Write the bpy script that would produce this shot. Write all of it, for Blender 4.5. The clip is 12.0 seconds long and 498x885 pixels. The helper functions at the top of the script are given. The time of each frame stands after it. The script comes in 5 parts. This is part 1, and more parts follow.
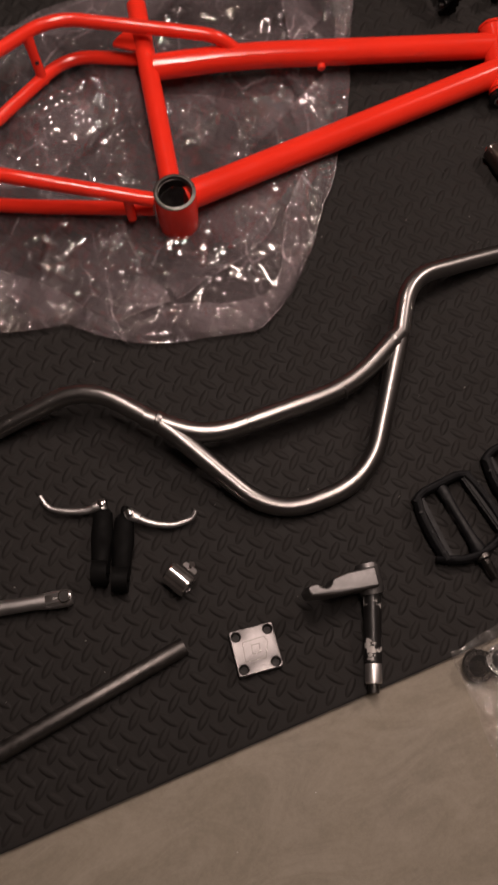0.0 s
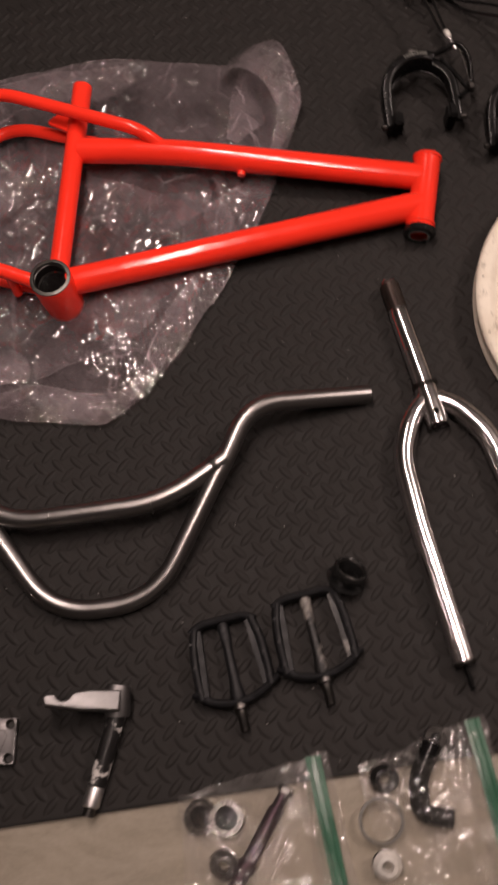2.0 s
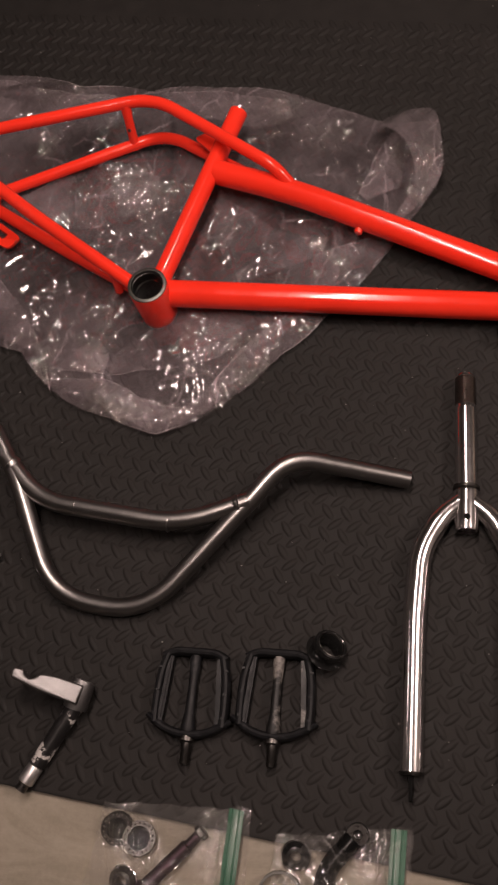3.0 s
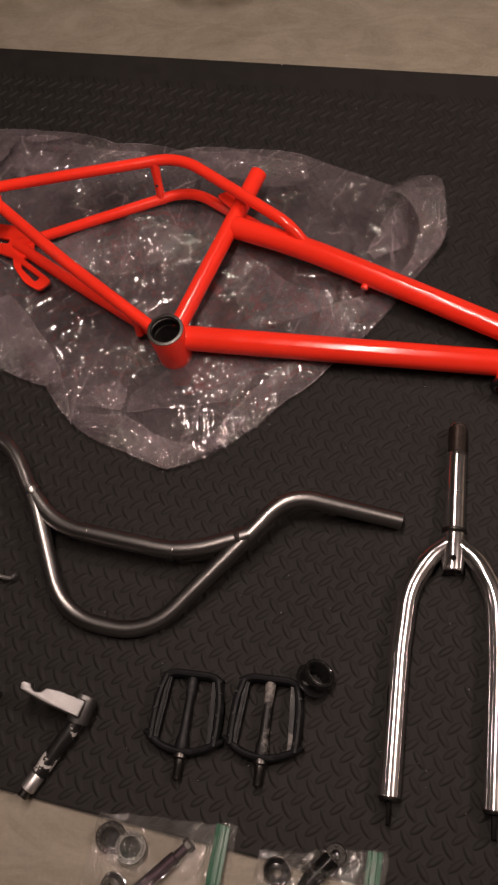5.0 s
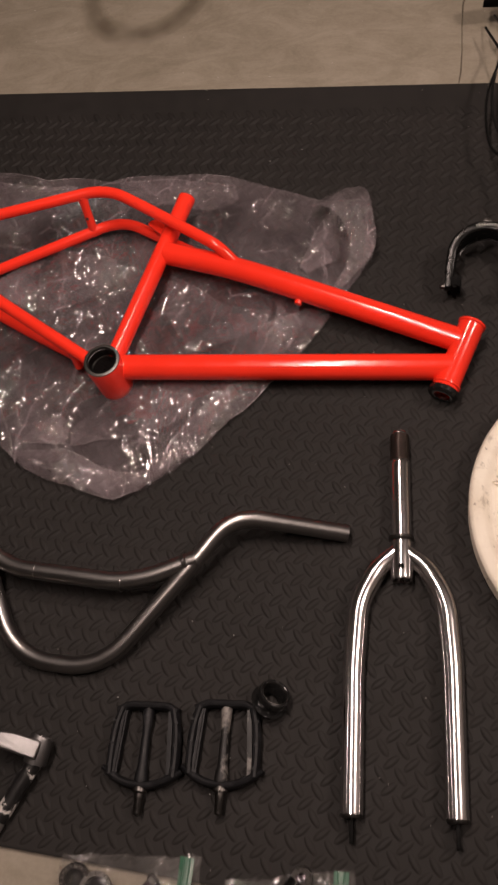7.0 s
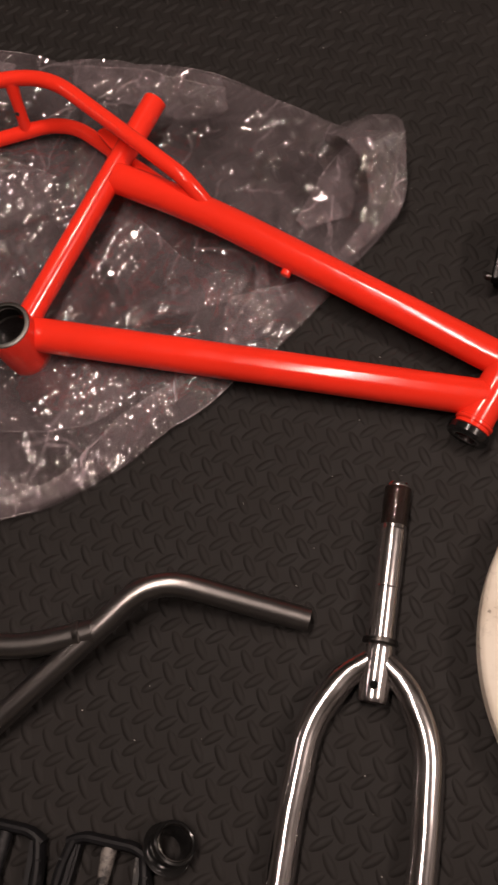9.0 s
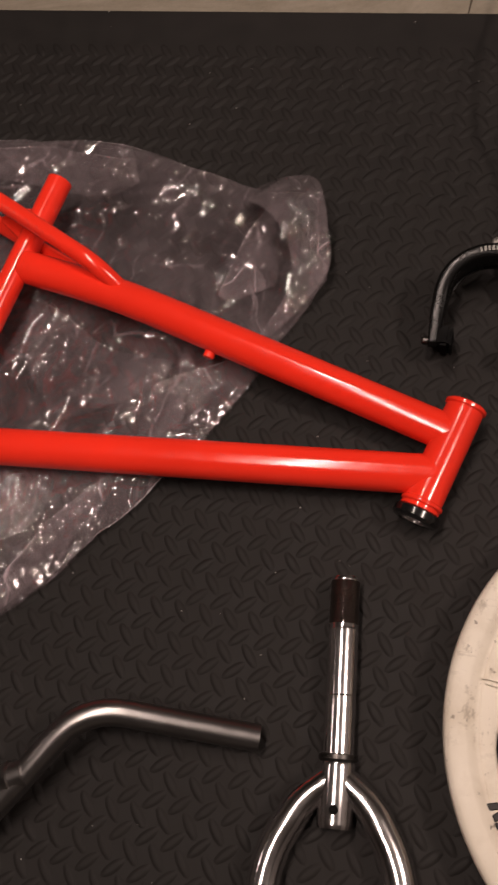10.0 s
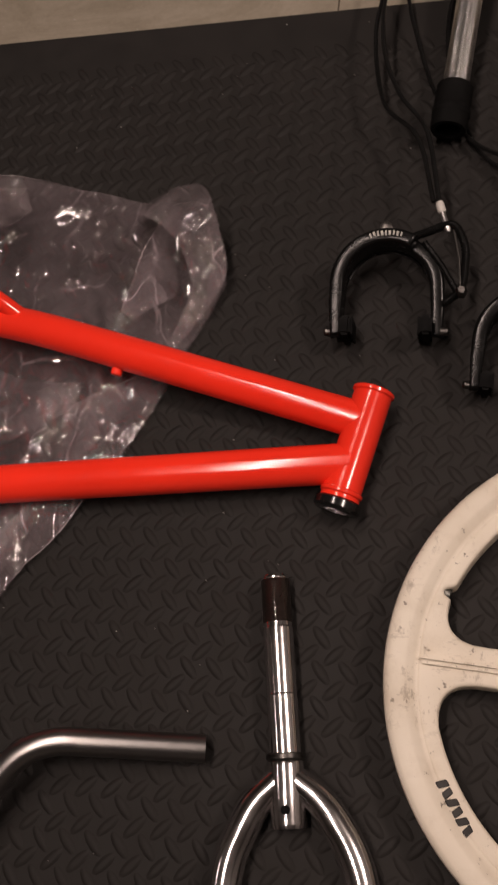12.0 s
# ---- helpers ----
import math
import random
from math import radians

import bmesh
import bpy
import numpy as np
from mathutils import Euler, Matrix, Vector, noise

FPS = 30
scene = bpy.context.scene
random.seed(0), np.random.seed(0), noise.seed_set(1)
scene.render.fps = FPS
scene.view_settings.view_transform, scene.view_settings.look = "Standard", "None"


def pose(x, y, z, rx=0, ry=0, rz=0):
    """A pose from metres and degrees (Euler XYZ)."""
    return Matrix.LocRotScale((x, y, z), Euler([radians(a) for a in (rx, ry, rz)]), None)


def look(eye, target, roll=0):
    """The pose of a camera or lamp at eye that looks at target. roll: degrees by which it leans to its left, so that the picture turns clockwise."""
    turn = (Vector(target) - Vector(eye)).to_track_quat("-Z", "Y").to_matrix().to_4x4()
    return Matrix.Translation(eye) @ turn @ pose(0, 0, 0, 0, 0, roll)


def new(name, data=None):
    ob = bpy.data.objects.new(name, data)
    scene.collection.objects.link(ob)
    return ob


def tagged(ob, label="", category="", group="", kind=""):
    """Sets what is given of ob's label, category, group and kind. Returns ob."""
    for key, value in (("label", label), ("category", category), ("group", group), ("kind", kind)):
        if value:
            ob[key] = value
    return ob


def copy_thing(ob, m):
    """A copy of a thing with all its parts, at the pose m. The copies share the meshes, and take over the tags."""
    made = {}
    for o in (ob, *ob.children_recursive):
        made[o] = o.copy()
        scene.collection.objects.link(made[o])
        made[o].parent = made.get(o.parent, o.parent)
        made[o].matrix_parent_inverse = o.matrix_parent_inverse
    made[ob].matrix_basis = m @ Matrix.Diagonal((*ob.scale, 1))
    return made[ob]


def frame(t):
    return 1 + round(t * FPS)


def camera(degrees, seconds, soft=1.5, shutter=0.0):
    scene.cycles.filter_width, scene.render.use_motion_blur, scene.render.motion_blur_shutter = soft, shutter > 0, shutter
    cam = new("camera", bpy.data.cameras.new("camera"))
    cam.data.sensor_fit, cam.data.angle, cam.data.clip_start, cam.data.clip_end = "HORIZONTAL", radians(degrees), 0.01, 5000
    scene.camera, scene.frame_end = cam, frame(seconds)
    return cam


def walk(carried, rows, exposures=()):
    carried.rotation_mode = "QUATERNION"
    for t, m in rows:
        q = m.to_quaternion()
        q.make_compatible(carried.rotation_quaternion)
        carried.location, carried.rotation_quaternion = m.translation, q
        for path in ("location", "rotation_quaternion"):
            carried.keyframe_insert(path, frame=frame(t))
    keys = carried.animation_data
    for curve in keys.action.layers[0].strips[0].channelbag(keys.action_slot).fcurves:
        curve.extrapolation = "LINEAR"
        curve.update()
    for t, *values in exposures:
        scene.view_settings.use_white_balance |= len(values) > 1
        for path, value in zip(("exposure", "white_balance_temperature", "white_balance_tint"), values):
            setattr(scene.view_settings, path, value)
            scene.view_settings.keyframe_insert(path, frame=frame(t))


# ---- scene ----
cam = camera(30.3, 12.0, soft=2.3, shutter=0.4)
PATH = [
    (0, (0.198, -0.012, 1.181), (0.455, 0.58, -0.713), 1.0),
    (0.5, (0.28, -0.059, 1.245), (0.492, 0.681, -0.601), -8.4),
    (1, (0.423, -0.132, 1.285), (0.549, 0.803, -0.478), -13.8),
    (1.5, (0.55, -0.128, 1.238), (0.585, 0.705, -0.58), -16.3),
    (2, (0.685, -0.014, 1.195), (0.608, 0.702, -0.671), -15.2),
    (2.5, (0.748, 0.051, 1.22), (0.519, 0.819, -0.613), -13.3),
    (2.7, (0.799, 0.047, 1.21), (0.44, 0.755, -0.625), -19.6),
    (4.3, (0.919, 0.012, 1.292), (0.427, 0.813, -0.473), -20.2),
    (4.5, (0.915, 0.008, 1.288), (0.432, 0.809, -0.48), -19.6),
    (5, (0.905, 0.008, 1.291), (0.422, 0.788, -0.487), -20.1),
    (5.5, (0.931, -0.006, 1.301), (0.444, 0.829, -0.45), -21.1),
    (6, (0.953, -0.022, 1.31), (0.439, 0.843, -0.419), -22.5),
    (6.5, (0.983, -0.019, 1.311), (0.467, 0.847, -0.416), -24.3),
    (6.7, (0.992, -0.013, 1.294), (0.519, 0.824, -0.459), -23.6),
    (8.3, (0.892, 0.339, 1.105), (0.345, 1.121, -0.653), -18.3),
    (8.5, (0.922, 0.363, 1.043), (0.373, 1.067, -0.746), -22.5),
    (9, (0.935, 0.351, 0.976), (0.474, 0.941, -0.879), -23.7),
    (9.5, (0.954, 0.41, 0.942), (0.546, 1.101, -0.89), -19.3),
    (10, (0.978, 0.457, 0.914), (0.502, 1.105, -0.918), -27.3),
    (10.5, (0.971, 0.445, 0.925), (0.43, 1.069, -0.896), -31.5),
    (11, (0.971, 0.458, 0.905), (0.404, 1.106, -0.9), -32.6),
    (11.5, (1.017, 0.452, 0.908), (0.555, 1.18, -0.897), -28.6),
    (12, (1.029, 0.449, 0.896), (0.624, 1.151, -0.932), -28.5),
]
walk(cam, [(t, look(eye, target, roll)) for t, eye, target, roll in PATH], exposures=[(0.0, -0.1, 6500, 13), (0.5, -0.1, 6450, 14), (1.0, 0.44, 6380, 16), (1.5, 0.31, 6400, 15), (2.5, 0.17, 6450, 14), (4.5, 0.07, 6500, 12), (5.5, 0.06, 6500, 12), (6.5, 0.22, 6500, 12), (8.5, 0.03, 6500, 12), (9.0, 0.10, 6500, 12), (9.6, -0.03, 6500, 12), (10.5, -0.08, 6500, 12), (12.0, -0.16, 6500, 12)])

# ---- light: a row of warm ceiling fixtures, two added fill bulbs, in an unseen closed room ----
world = bpy.data.worlds.new("world")
world.use_nodes = True
world.node_tree.nodes["Background"].inputs[0].default_value = (0.02, 0.018, 0.016, 1)
world.node_tree.nodes["Background"].inputs[1].default_value = 0.2
scene.world = world


def bulb(place, watts, colour):
    data = bpy.data.lights.new("fill_bulb", "POINT")
    data.shadow_soft_size, data.energy, data.color = 0.13, watts, colour
    ob = new("fill_bulb", data)
    ob.matrix_world = pose(*place)
    return ob


WARM = (1.0, 0.80, 0.70)
for name, y, long, watts in (("ceiling_tube", 0.50, 1.15, 27.5), ("ceiling_tube_end", 1.48, 0.24, 12.0)):
    lamp = bpy.data.lights.new(name, "AREA")
    lamp.shape, lamp.size, lamp.size_y, lamp.energy, lamp.color = "RECTANGLE", 0.12, long, watts, WARM
    new(name, lamp).matrix_world = pose(0.57, y, 2.28)
# unseen bulbs added on either side to even out the brightness
bulb((2.60, 0.90, 2.28), 96, WARM)
bulb((-1.85, 0.40, 2.28), 5, WARM)


# ---- materials ----
class Nodes:
    def __init__(self, name):
        self.mat = bpy.data.materials.new(name)
        self.mat.use_nodes = True
        self.tree = self.mat.node_tree
        self.bsdf = self.tree.nodes["Principled BSDF"]
        self.out = self.tree.nodes["Material Output"]
        self.coord = self.add("ShaderNodeTexCoord")

    def add(self, kind, **sets):
        n = self.tree.nodes.new(kind)
        for k, v in sets.items():
            setattr(n, k, v)
        return n

    def link(self, a, b):
        self.tree.links.new(a, b)

    def noise(self, scale, detail=4.0, rough=0.55, space="Object", stretch=None):
        n = self.add("ShaderNodeTexNoise")
        n.inputs["Scale"].default_value = scale
        n.inputs["Detail"].default_value = detail
        n.inputs["Roughness"].default_value = rough
        src = self.coord.outputs[space]
        if stretch:
            m = self.add("ShaderNodeMapping")
            m.inputs["Scale"].default_value = stretch
            self.link(src, m.inputs["Vector"])
            src = m.outputs["Vector"]
        self.link(src, n.inputs["Vector"])
        return n.outputs["Fac"]

    def ramp(self, fac, stops):
        r = self.add("ShaderNodeValToRGB")
        while len(r.color_ramp.elements) < len(stops):
            r.color_ramp.elements.new(0.5)
        for e, (p, c) in zip(r.color_ramp.elements, stops):
            e.position = p
            e.color = (*c, 1) if len(c) == 3 else c
        self.link(fac, r.inputs["Fac"])
        return r.outputs["Color"]

    def mix(self, fac, a, b, mode="MIX"):
        m = self.add("ShaderNodeMix", data_type="RGBA", blend_type=mode)
        for socket, v in ((m.inputs[0], fac), (m.inputs[6], a), (m.inputs[7], b)):
            if isinstance(v, bpy.types.NodeSocket):
                self.link(v, socket)
            else:
                socket.default_value = v if isinstance(v, (int, float)) else (*v, 1)
        return m.outputs[2]

    def bump(self, height, strength=0.3, distance=0.001):
        b = self.add("ShaderNodeBump")
        b.inputs["Strength"].default_value = strength
        b.inputs["Distance"].default_value = distance
        self.link(height, b.inputs["Height"])
        self.link(b.outputs["Normal"], self.bsdf.inputs["Normal"])
        return b

    def set(self, **v):
        for k, x in v.items():
            k = k.replace("_", " ")
            if isinstance(x, bpy.types.NodeSocket):
                self.link(x, self.bsdf.inputs[k])
            else:
                self.bsdf.inputs[k].default_value = x if isinstance(x, (int, float)) else (*x, 1)
        return self.mat


def grey(a):
    return (a, a, a)


def make_concrete():
    n = Nodes("concrete")
    big, mid, fine = n.noise(1.6, 5), n.noise(9, 6, 0.65), n.noise(160, 3, 0.7)
    c = n.ramp(big, [(0.3, (0.2048, 0.1775, 0.1301)), (0.7, (0.273, 0.2384, 0.1784))])
    c = n.mix(0.5, c, n.ramp(mid, [(0.32, (0.1683, 0.1438, 0.1019)), (0.62, (0.3003, 0.2639, 0.202))]))
    c = n.mix(0.25, c, n.ramp(fine, [(0.35, (0.1729, 0.1474, 0.1074)), (0.65, (0.3094, 0.2712, 0.2093))]))
    # trowel strokes
    stroke = n.noise(7, 7, 0.72, stretch=(1.0, 2.2, 1.0))
    stroke.node.inputs["Distortion"].default_value = 1.3
    c = n.mix(0.30, c, n.ramp(stroke, [(0.42, (0.1775, 0.1529, 0.1201)), (0.62, (0.3503, 0.3076, 0.2584))]))
    n.set(Base_Color=c, Roughness=n.ramp(mid, [(0.3, grey(0.5)), (0.7, grey(0.72))]))
    h = n.mix(0.5, n.mix(0.5, fine, mid), stroke)
    n.bump(h, 0.35, 0.0015)
    return n.mat


def make_rubber():
    n = Nodes("black_rubber")
    big, mid, fine = n.noise(2.2, 4), n.noise(30, 5, 0.6), n.noise(900, 2, 0.7)
    c = n.ramp(big, [(0.3, (0.0114, 0.0104, 0.0095)), (0.7, (0.0180, 0.0161, 0.0151))])
    c = n.mix(0.35, c, n.ramp(mid, [(0.35, (0.0104, 0.0092, 0.0087)), (0.7, (0.0251, 0.0224, 0.0207))]))
    n.set(Base_Color=c, Roughness=n.ramp(mid, [(0.3, grey(0.63)), (0.7, grey(0.78))]))
    n.bsdf.inputs["Specular IOR Level"].default_value = 0.25
    n.bump(fine, 0.25, 0.0004)
    return n.mat


def make_paint(name, colour, rough=0.22):
    n = Nodes(name)
    a, b = n.noise(60, 3), n.noise(7, 3)
    dark = tuple(0.9 * v for v in colour)
    n.set(Base_Color=n.ramp(b, [(0.35, dark), (0.65, colour)]), Roughness=n.ramp(a, [(0.3, grey(rough * 0.85)), (0.7, grey(rough * 1.3))]))
    n.bsdf.inputs["Coat Weight"].default_value = 0.25
    n.bsdf.inputs["Coat Roughness"].default_value = 0.10
    n.bump(n.noise(350, 2), 0.05, 0.0004)
    return n.mat


def make_metal(name, colour, rough, spread=0.5, scale=40, bump=0.05):
    n = Nodes(name)
    a, b = n.noise(scale, 5, 0.65), n.noise(scale * 7, 3, 0.6)
    lo = tuple(0.86 * v for v in colour)
    n.set(Metallic=1.0, Base_Color=n.ramp(a, [(0.32, lo), (0.6, colour)]),
          Roughness=n.ramp(b, [(0.3, grey(rough * (1 - spread * 0.5))), (0.7, grey(rough * (1 + spread)))]))
    n.bump(b, bump, 0.0003)
    return n.mat


def make_plastic(name, colour, rough=0.4, bump=0.1, worn=None, sheen=0.5, patch=(0.56, 0.68), size=26):
    n = Nodes(name)
    a, b = n.noise(45, 5, 0.6), n.noise(420, 2)
    c = n.ramp(a, [(0.3, tuple(0.75 * v for v in colour)), (0.7, colour)])
    if worn:
        c = n.mix(n.ramp(n.noise(size, 6, 0.7), [(patch[0], grey(0)), (patch[1], grey(1))]), c, worn)
    n.set(Base_Color=c, Roughness=n.ramp(a, [(0.3, grey(rough * 0.8)), (0.7, grey(min(1, rough * 1.3)))]))
    n.bsdf.inputs["Specular IOR Level"].default_value = sheen
    n.bump(b, bump, 0.0004)
    return n.mat


def make_ivory():
    n = Nodes("aged_white_nylon")
    big, mid = n.noise(9, 4), n.noise(70, 6, 0.7)
    c = n.ramp(big, [(0.3, (0.70, 0.632, 0.518)), (0.7, (0.80, 0.742, 0.632))])
    # hairline scuffs in two directions, gathered in patches, and small dark nicks
    where = n.ramp(n.noise(13, 3, 0.6), [(0.44, grey(0)), (0.60, grey(1))])
    for turned, lift in (((1, 0.45, 1), 0.6), ((0.5, 1, 1), 0.45)):
        line = n.ramp(n.noise(120, 5, 0.7, stretch=turned), [(0.57, grey(0)), (0.66, grey(lift))])
        c = n.mix(n.mix(1.0, line, where, "MULTIPLY"), c, (0.27, 0.22, 0.165))
    c = n.mix(n.ramp(n.noise(95, 3, 0.7), [(0.655, grey(0)), (0.70, grey(0.8))]), c, (0.12, 0.095, 0.07))
    c = n.mix(n.ramp(n.noise(24, 5, 0.65), [(0.50, grey(0)), (0.72, grey(0.35))]), c, (0.46, 0.385, 0.28))
    n.set(Base_Color=c, Roughness=n.ramp(mid, [(0.3, grey(0.42)), (0.7, grey(0.62))]))
    n.bump(mid, 0.16, 0.0006)
    return n.mat


def drift(n, turn, slim, amount, size):
    """Coordinates turned, stretched and pushed about a little, so that creases bend."""
    wob = n.add("ShaderNodeTexNoise")
    wob.inputs["Scale"].default_value = 9 / size
    wob.inputs["Detail"].default_value = 2
    n.link(n.coord.outputs["Object"], wob.inputs["Vector"])
    push = n.add("ShaderNodeVectorMath", operation="MULTIPLY_ADD")
    push.inputs[1].default_value = (amount * size, amount * size, 0)
    n.link(wob.outputs["Color"], push.inputs[0])
    n.link(n.coord.outputs["Object"], push.inputs[2])
    m = n.add("ShaderNodeMapping")
    m.inputs["Rotation"].default_value = (0, 0, radians(turn))
    m.inputs["Scale"].default_value = (1, slim, 0)
    n.link(push.outputs[0], m.inputs["Vector"])
    return m.outputs[0]


def crease_net(n, scale, turn, slim, wide, high, gaps=None, amount=0.05, size=1.0):
    """Height of a net of rounded creases between nearly flat fields; gaps thins it out to patches."""
    v = n.add("ShaderNodeTexVoronoi", voronoi_dimensions="2D", feature="DISTANCE_TO_EDGE")
    v.inputs["Scale"].default_value = scale / size
    n.link(drift(n, turn, slim, amount, size), v.inputs["Vector"])
    r = n.add("ShaderNodeMapRange", interpolation_type="SMOOTHERSTEP")
    for socket, value in zip(r.inputs[1:5], (0.0, wide * scale, high * size, 0.0)):
        socket.default_value = value
    n.link(v.outputs["Distance"], r.inputs[0])
    if not gaps:
        return r.outputs[0], v.outputs["Distance"]
    p = n.add("ShaderNodeMath", operation="MULTIPLY")
    n.link(r.outputs[0], p.inputs[0])
    n.link(n.ramp(n.noise((4 + 0.11 * scale) / size, 2, 0.5), [(gaps, grey(0)), (gaps + 0.12, grey(1))]), p.inputs[1])
    return p.outputs[0], v.outputs["Distance"]


def crumple(n, scale, lean, ripple, pitch, turn, slim, size=1.0):
    """Height of crumpled film: many small fields, each leaning its own way and rippled in its own direction."""
    at = drift(n, turn, slim, 0.04, size)
    v = n.add("ShaderNodeTexVoronoi", voronoi_dimensions="2D")
    v.inputs["Scale"].default_value = scale / size
    n.link(at, v.inputs["Vector"])
    off = n.add("ShaderNodeVectorMath", operation="SUBTRACT")
    n.link(at, off.inputs[0])
    n.link(v.outputs["Position"], off.inputs[1])
    rgb = n.add("ShaderNodeSeparateColor")
    n.link(v.outputs["Color"], rgb.inputs[0])

    def math_node(op, a, b):
        k = n.add("ShaderNodeMath", operation=op)
        for socket, value in zip(k.inputs, (a, b)):
            if isinstance(value, (int, float)):
                socket.default_value = value
            elif value is not None:
                n.link(value, socket)
        return k.outputs[0]

    turned = n.add("ShaderNodeVectorRotate", rotation_type="Z_AXIS")
    n.link(off.outputs[0], turned.inputs["Vector"])
    n.link(math_node("MULTIPLY", rgb.outputs[0], 6.283), turned.inputs["Angle"])
    xyz = n.add("ShaderNodeSeparateXYZ")
    n.link(turned.outputs[0], xyz.inputs[0])
    tilt_u = math_node("MULTIPLY", math_node("SUBTRACT", rgb.outputs[1], 0.5), lean)
    tilt_w = math_node("MULTIPLY", math_node("SUBTRACT", rgb.outputs[2], 0.5), lean)
    h = math_node("ADD", math_node("MULTIPLY", xyz.outputs[0], tilt_u), math_node("MULTIPLY", xyz.outputs[1], tilt_w))
    # each field is rippled at its own pitch, some strongly, the rest faintly
    rate = math_node("ADD", math_node("MULTIPLY", rgb.outputs[1], 1.1), 0.5)
    wave = math_node("SINE", math_node("MULTIPLY", math_node("MULTIPLY", xyz.outputs[1], 6.283 / (pitch * size)), rate), None)
    some = math_node("MAXIMUM", math_node("SUBTRACT", rgb.outputs[0], 0.4), 0.16)
    wave = math_node("MULTIPLY", wave, math_node("MULTIPLY", some, 2 * ripple * pitch * size / 6.283))
    return math_node("ADD", h, wave)


def make_film(name, haze, tint, rough, see=(0.93, 0.92, 0.92), ior=2.0, steep=1.0, size=1.0):
    """Thin clear plastic: most light passes, a little is scattered, the rest shines."""
    n = Nodes(name)
    clear = n.add("ShaderNodeBsdfTransparent")
    clear.inputs["Color"].default_value = (*see, 1)
    milk = n.add("ShaderNodeBsdfDiffuse")
    milk.inputs["Color"].default_value = (*tint, 1)
    shine = n.add("ShaderNodeBsdfGlossy")
    shine.inputs["Roughness"].default_value = rough
    shine.inputs["Color"].default_value = (1, 1, 1, 1)
    lw = n.add("ShaderNodeFresnel")
    lw.inputs["IOR"].default_value = ior
    a = n.add("ShaderNodeMixShader")
    b = n.add("ShaderNodeMixShader")
    f = n.ramp(n.noise(8 / size, 4, 0.6), [(0.36, grey(haze * 0.35)), (0.68, grey(haze * 1.6))])
    layers = []
    # the nets of creases, whitened along their lines where the film was pinched
    for scale, turn, slim, wide, high, gaps, lift in ((6, 20, 0.45, 0.0036, 0.0022, None, 4.0), (13, -38, 0.55, 0.0028, 0.0014, 0.42, 3.0)):
        h, d = crease_net(n, scale, turn, slim, wide, high * steep, gaps, 0.07, size)
        layers.append(h)
        line = n.ramp(d, [(0.0, grey(haze * lift)), (wide * scale * 0.5, grey(0))])
        gap = n.ramp(n.noise((7 + scale * 0.3) / size, 3, 0.6), [(0.48, grey(0)), (0.62, grey(1))])
        f = n.mix(1.0, f, n.mix(1.0, line, gap, "MULTIPLY"), "ADD")
    layers.append(crumple(n, 23, 1.25 * steep, 1.1 * steep, 0.011, 30, 0.55, size))
    height = crumple(n, 7, 0.45 * steep, 0.5 * steep, 0.036, -20, 0.7, size)
    n.link(f, a.inputs[0])
    n.link(clear.outputs[0], a.inputs[1])
    n.link(milk.outputs[0], a.inputs[2])
    n.link(lw.outputs[0], b.inputs[0])
    n.link(a.outputs[0], b.inputs[1])
    n.link(shine.outputs[0], b.inputs[2])
    n.link(b.outputs[0], n.out.inputs["Surface"])
    for h in layers:
        both = n.add("ShaderNodeMath", operation="ADD")
        n.link(height, both.inputs[0])
        n.link(h, both.inputs[1])
        height = both.outputs[0]
    bump = n.add("ShaderNodeBump")
    bump.inputs["Strength"].default_value = 1.0
    bump.inputs["Distance"].default_value = 1.0
    n.link(height, bump.inputs["Height"])
    n.link(bump.outputs["Normal"], shine.inputs["Normal"])
    return n.mat


M_CONCRETE = make_concrete()
M_RUBBER = make_rubber()
M_RED = make_paint("fluorescent_red_paint", (1.0, 0.040, 0.018), 0.15)
M_CHROME = make_metal("chrome", (0.93, 0.90, 0.90), 0.145, 0.25, 12, 0.010)
M_STEEL = make_metal("brushed_raw_steel", (0.33, 0.318, 0.312), 0.30, 0.12, 14, 0.012)
M_POST = make_metal("mottled_dull_steel", (0.15, 0.143, 0.138), 0.40, 0.5, 22, 0.12)
M_ALU = make_metal("satin_aluminium", (0.66, 0.645, 0.64), 0.38, 0.2, 60, 0.06)
M_FORGED = make_metal("forged_aluminium", (0.21, 0.205, 0.204), 0.44, 0.2, 60, 0.06)
M_PLATE = make_metal("dull_machined_aluminium", (0.24, 0.23, 0.23), 0.42, 0.2, 60, 0.06)
M_DARK_METAL = make_metal("dark_oiled_steel", (0.10, 0.095, 0.09), 0.32, 0.5, 60)
M_THREAD = make_metal("oily_brown_thread", (0.22, 0.185, 0.168), 0.30, 0.3, 60)
M_LIP = make_metal("dull_bare_steel", (0.17, 0.168, 0.155), 0.42, 0.2, 60, 0.05)
M_SPARKLE = make_metal("sparkling_knurled_aluminium", (0.80, 0.79, 0.78), 0.24, 0.3, 300, 0.9)
M_BLACK = make_plastic("black_plastic_and_hole_shade", (0.0035, 0.0034, 0.0034), 0.7, sheen=0.12)
M_BLACK_GLOSS = make_plastic("glossy_black_paint", (0.010, 0.010, 0.010), 0.16, 0.03)
M_CALIPER = make_plastic("black_anodised_alloy", (0.006, 0.006, 0.006), 0.24, 0.05, sheen=0.22)
M_PEDAL = make_plastic("scuffed_black_resin", (0.008, 0.0082, 0.0095), 0.5, 0.25, (0.04, 0.04, 0.043), sheen=0.3, patch=(0.58, 0.75), size=40)
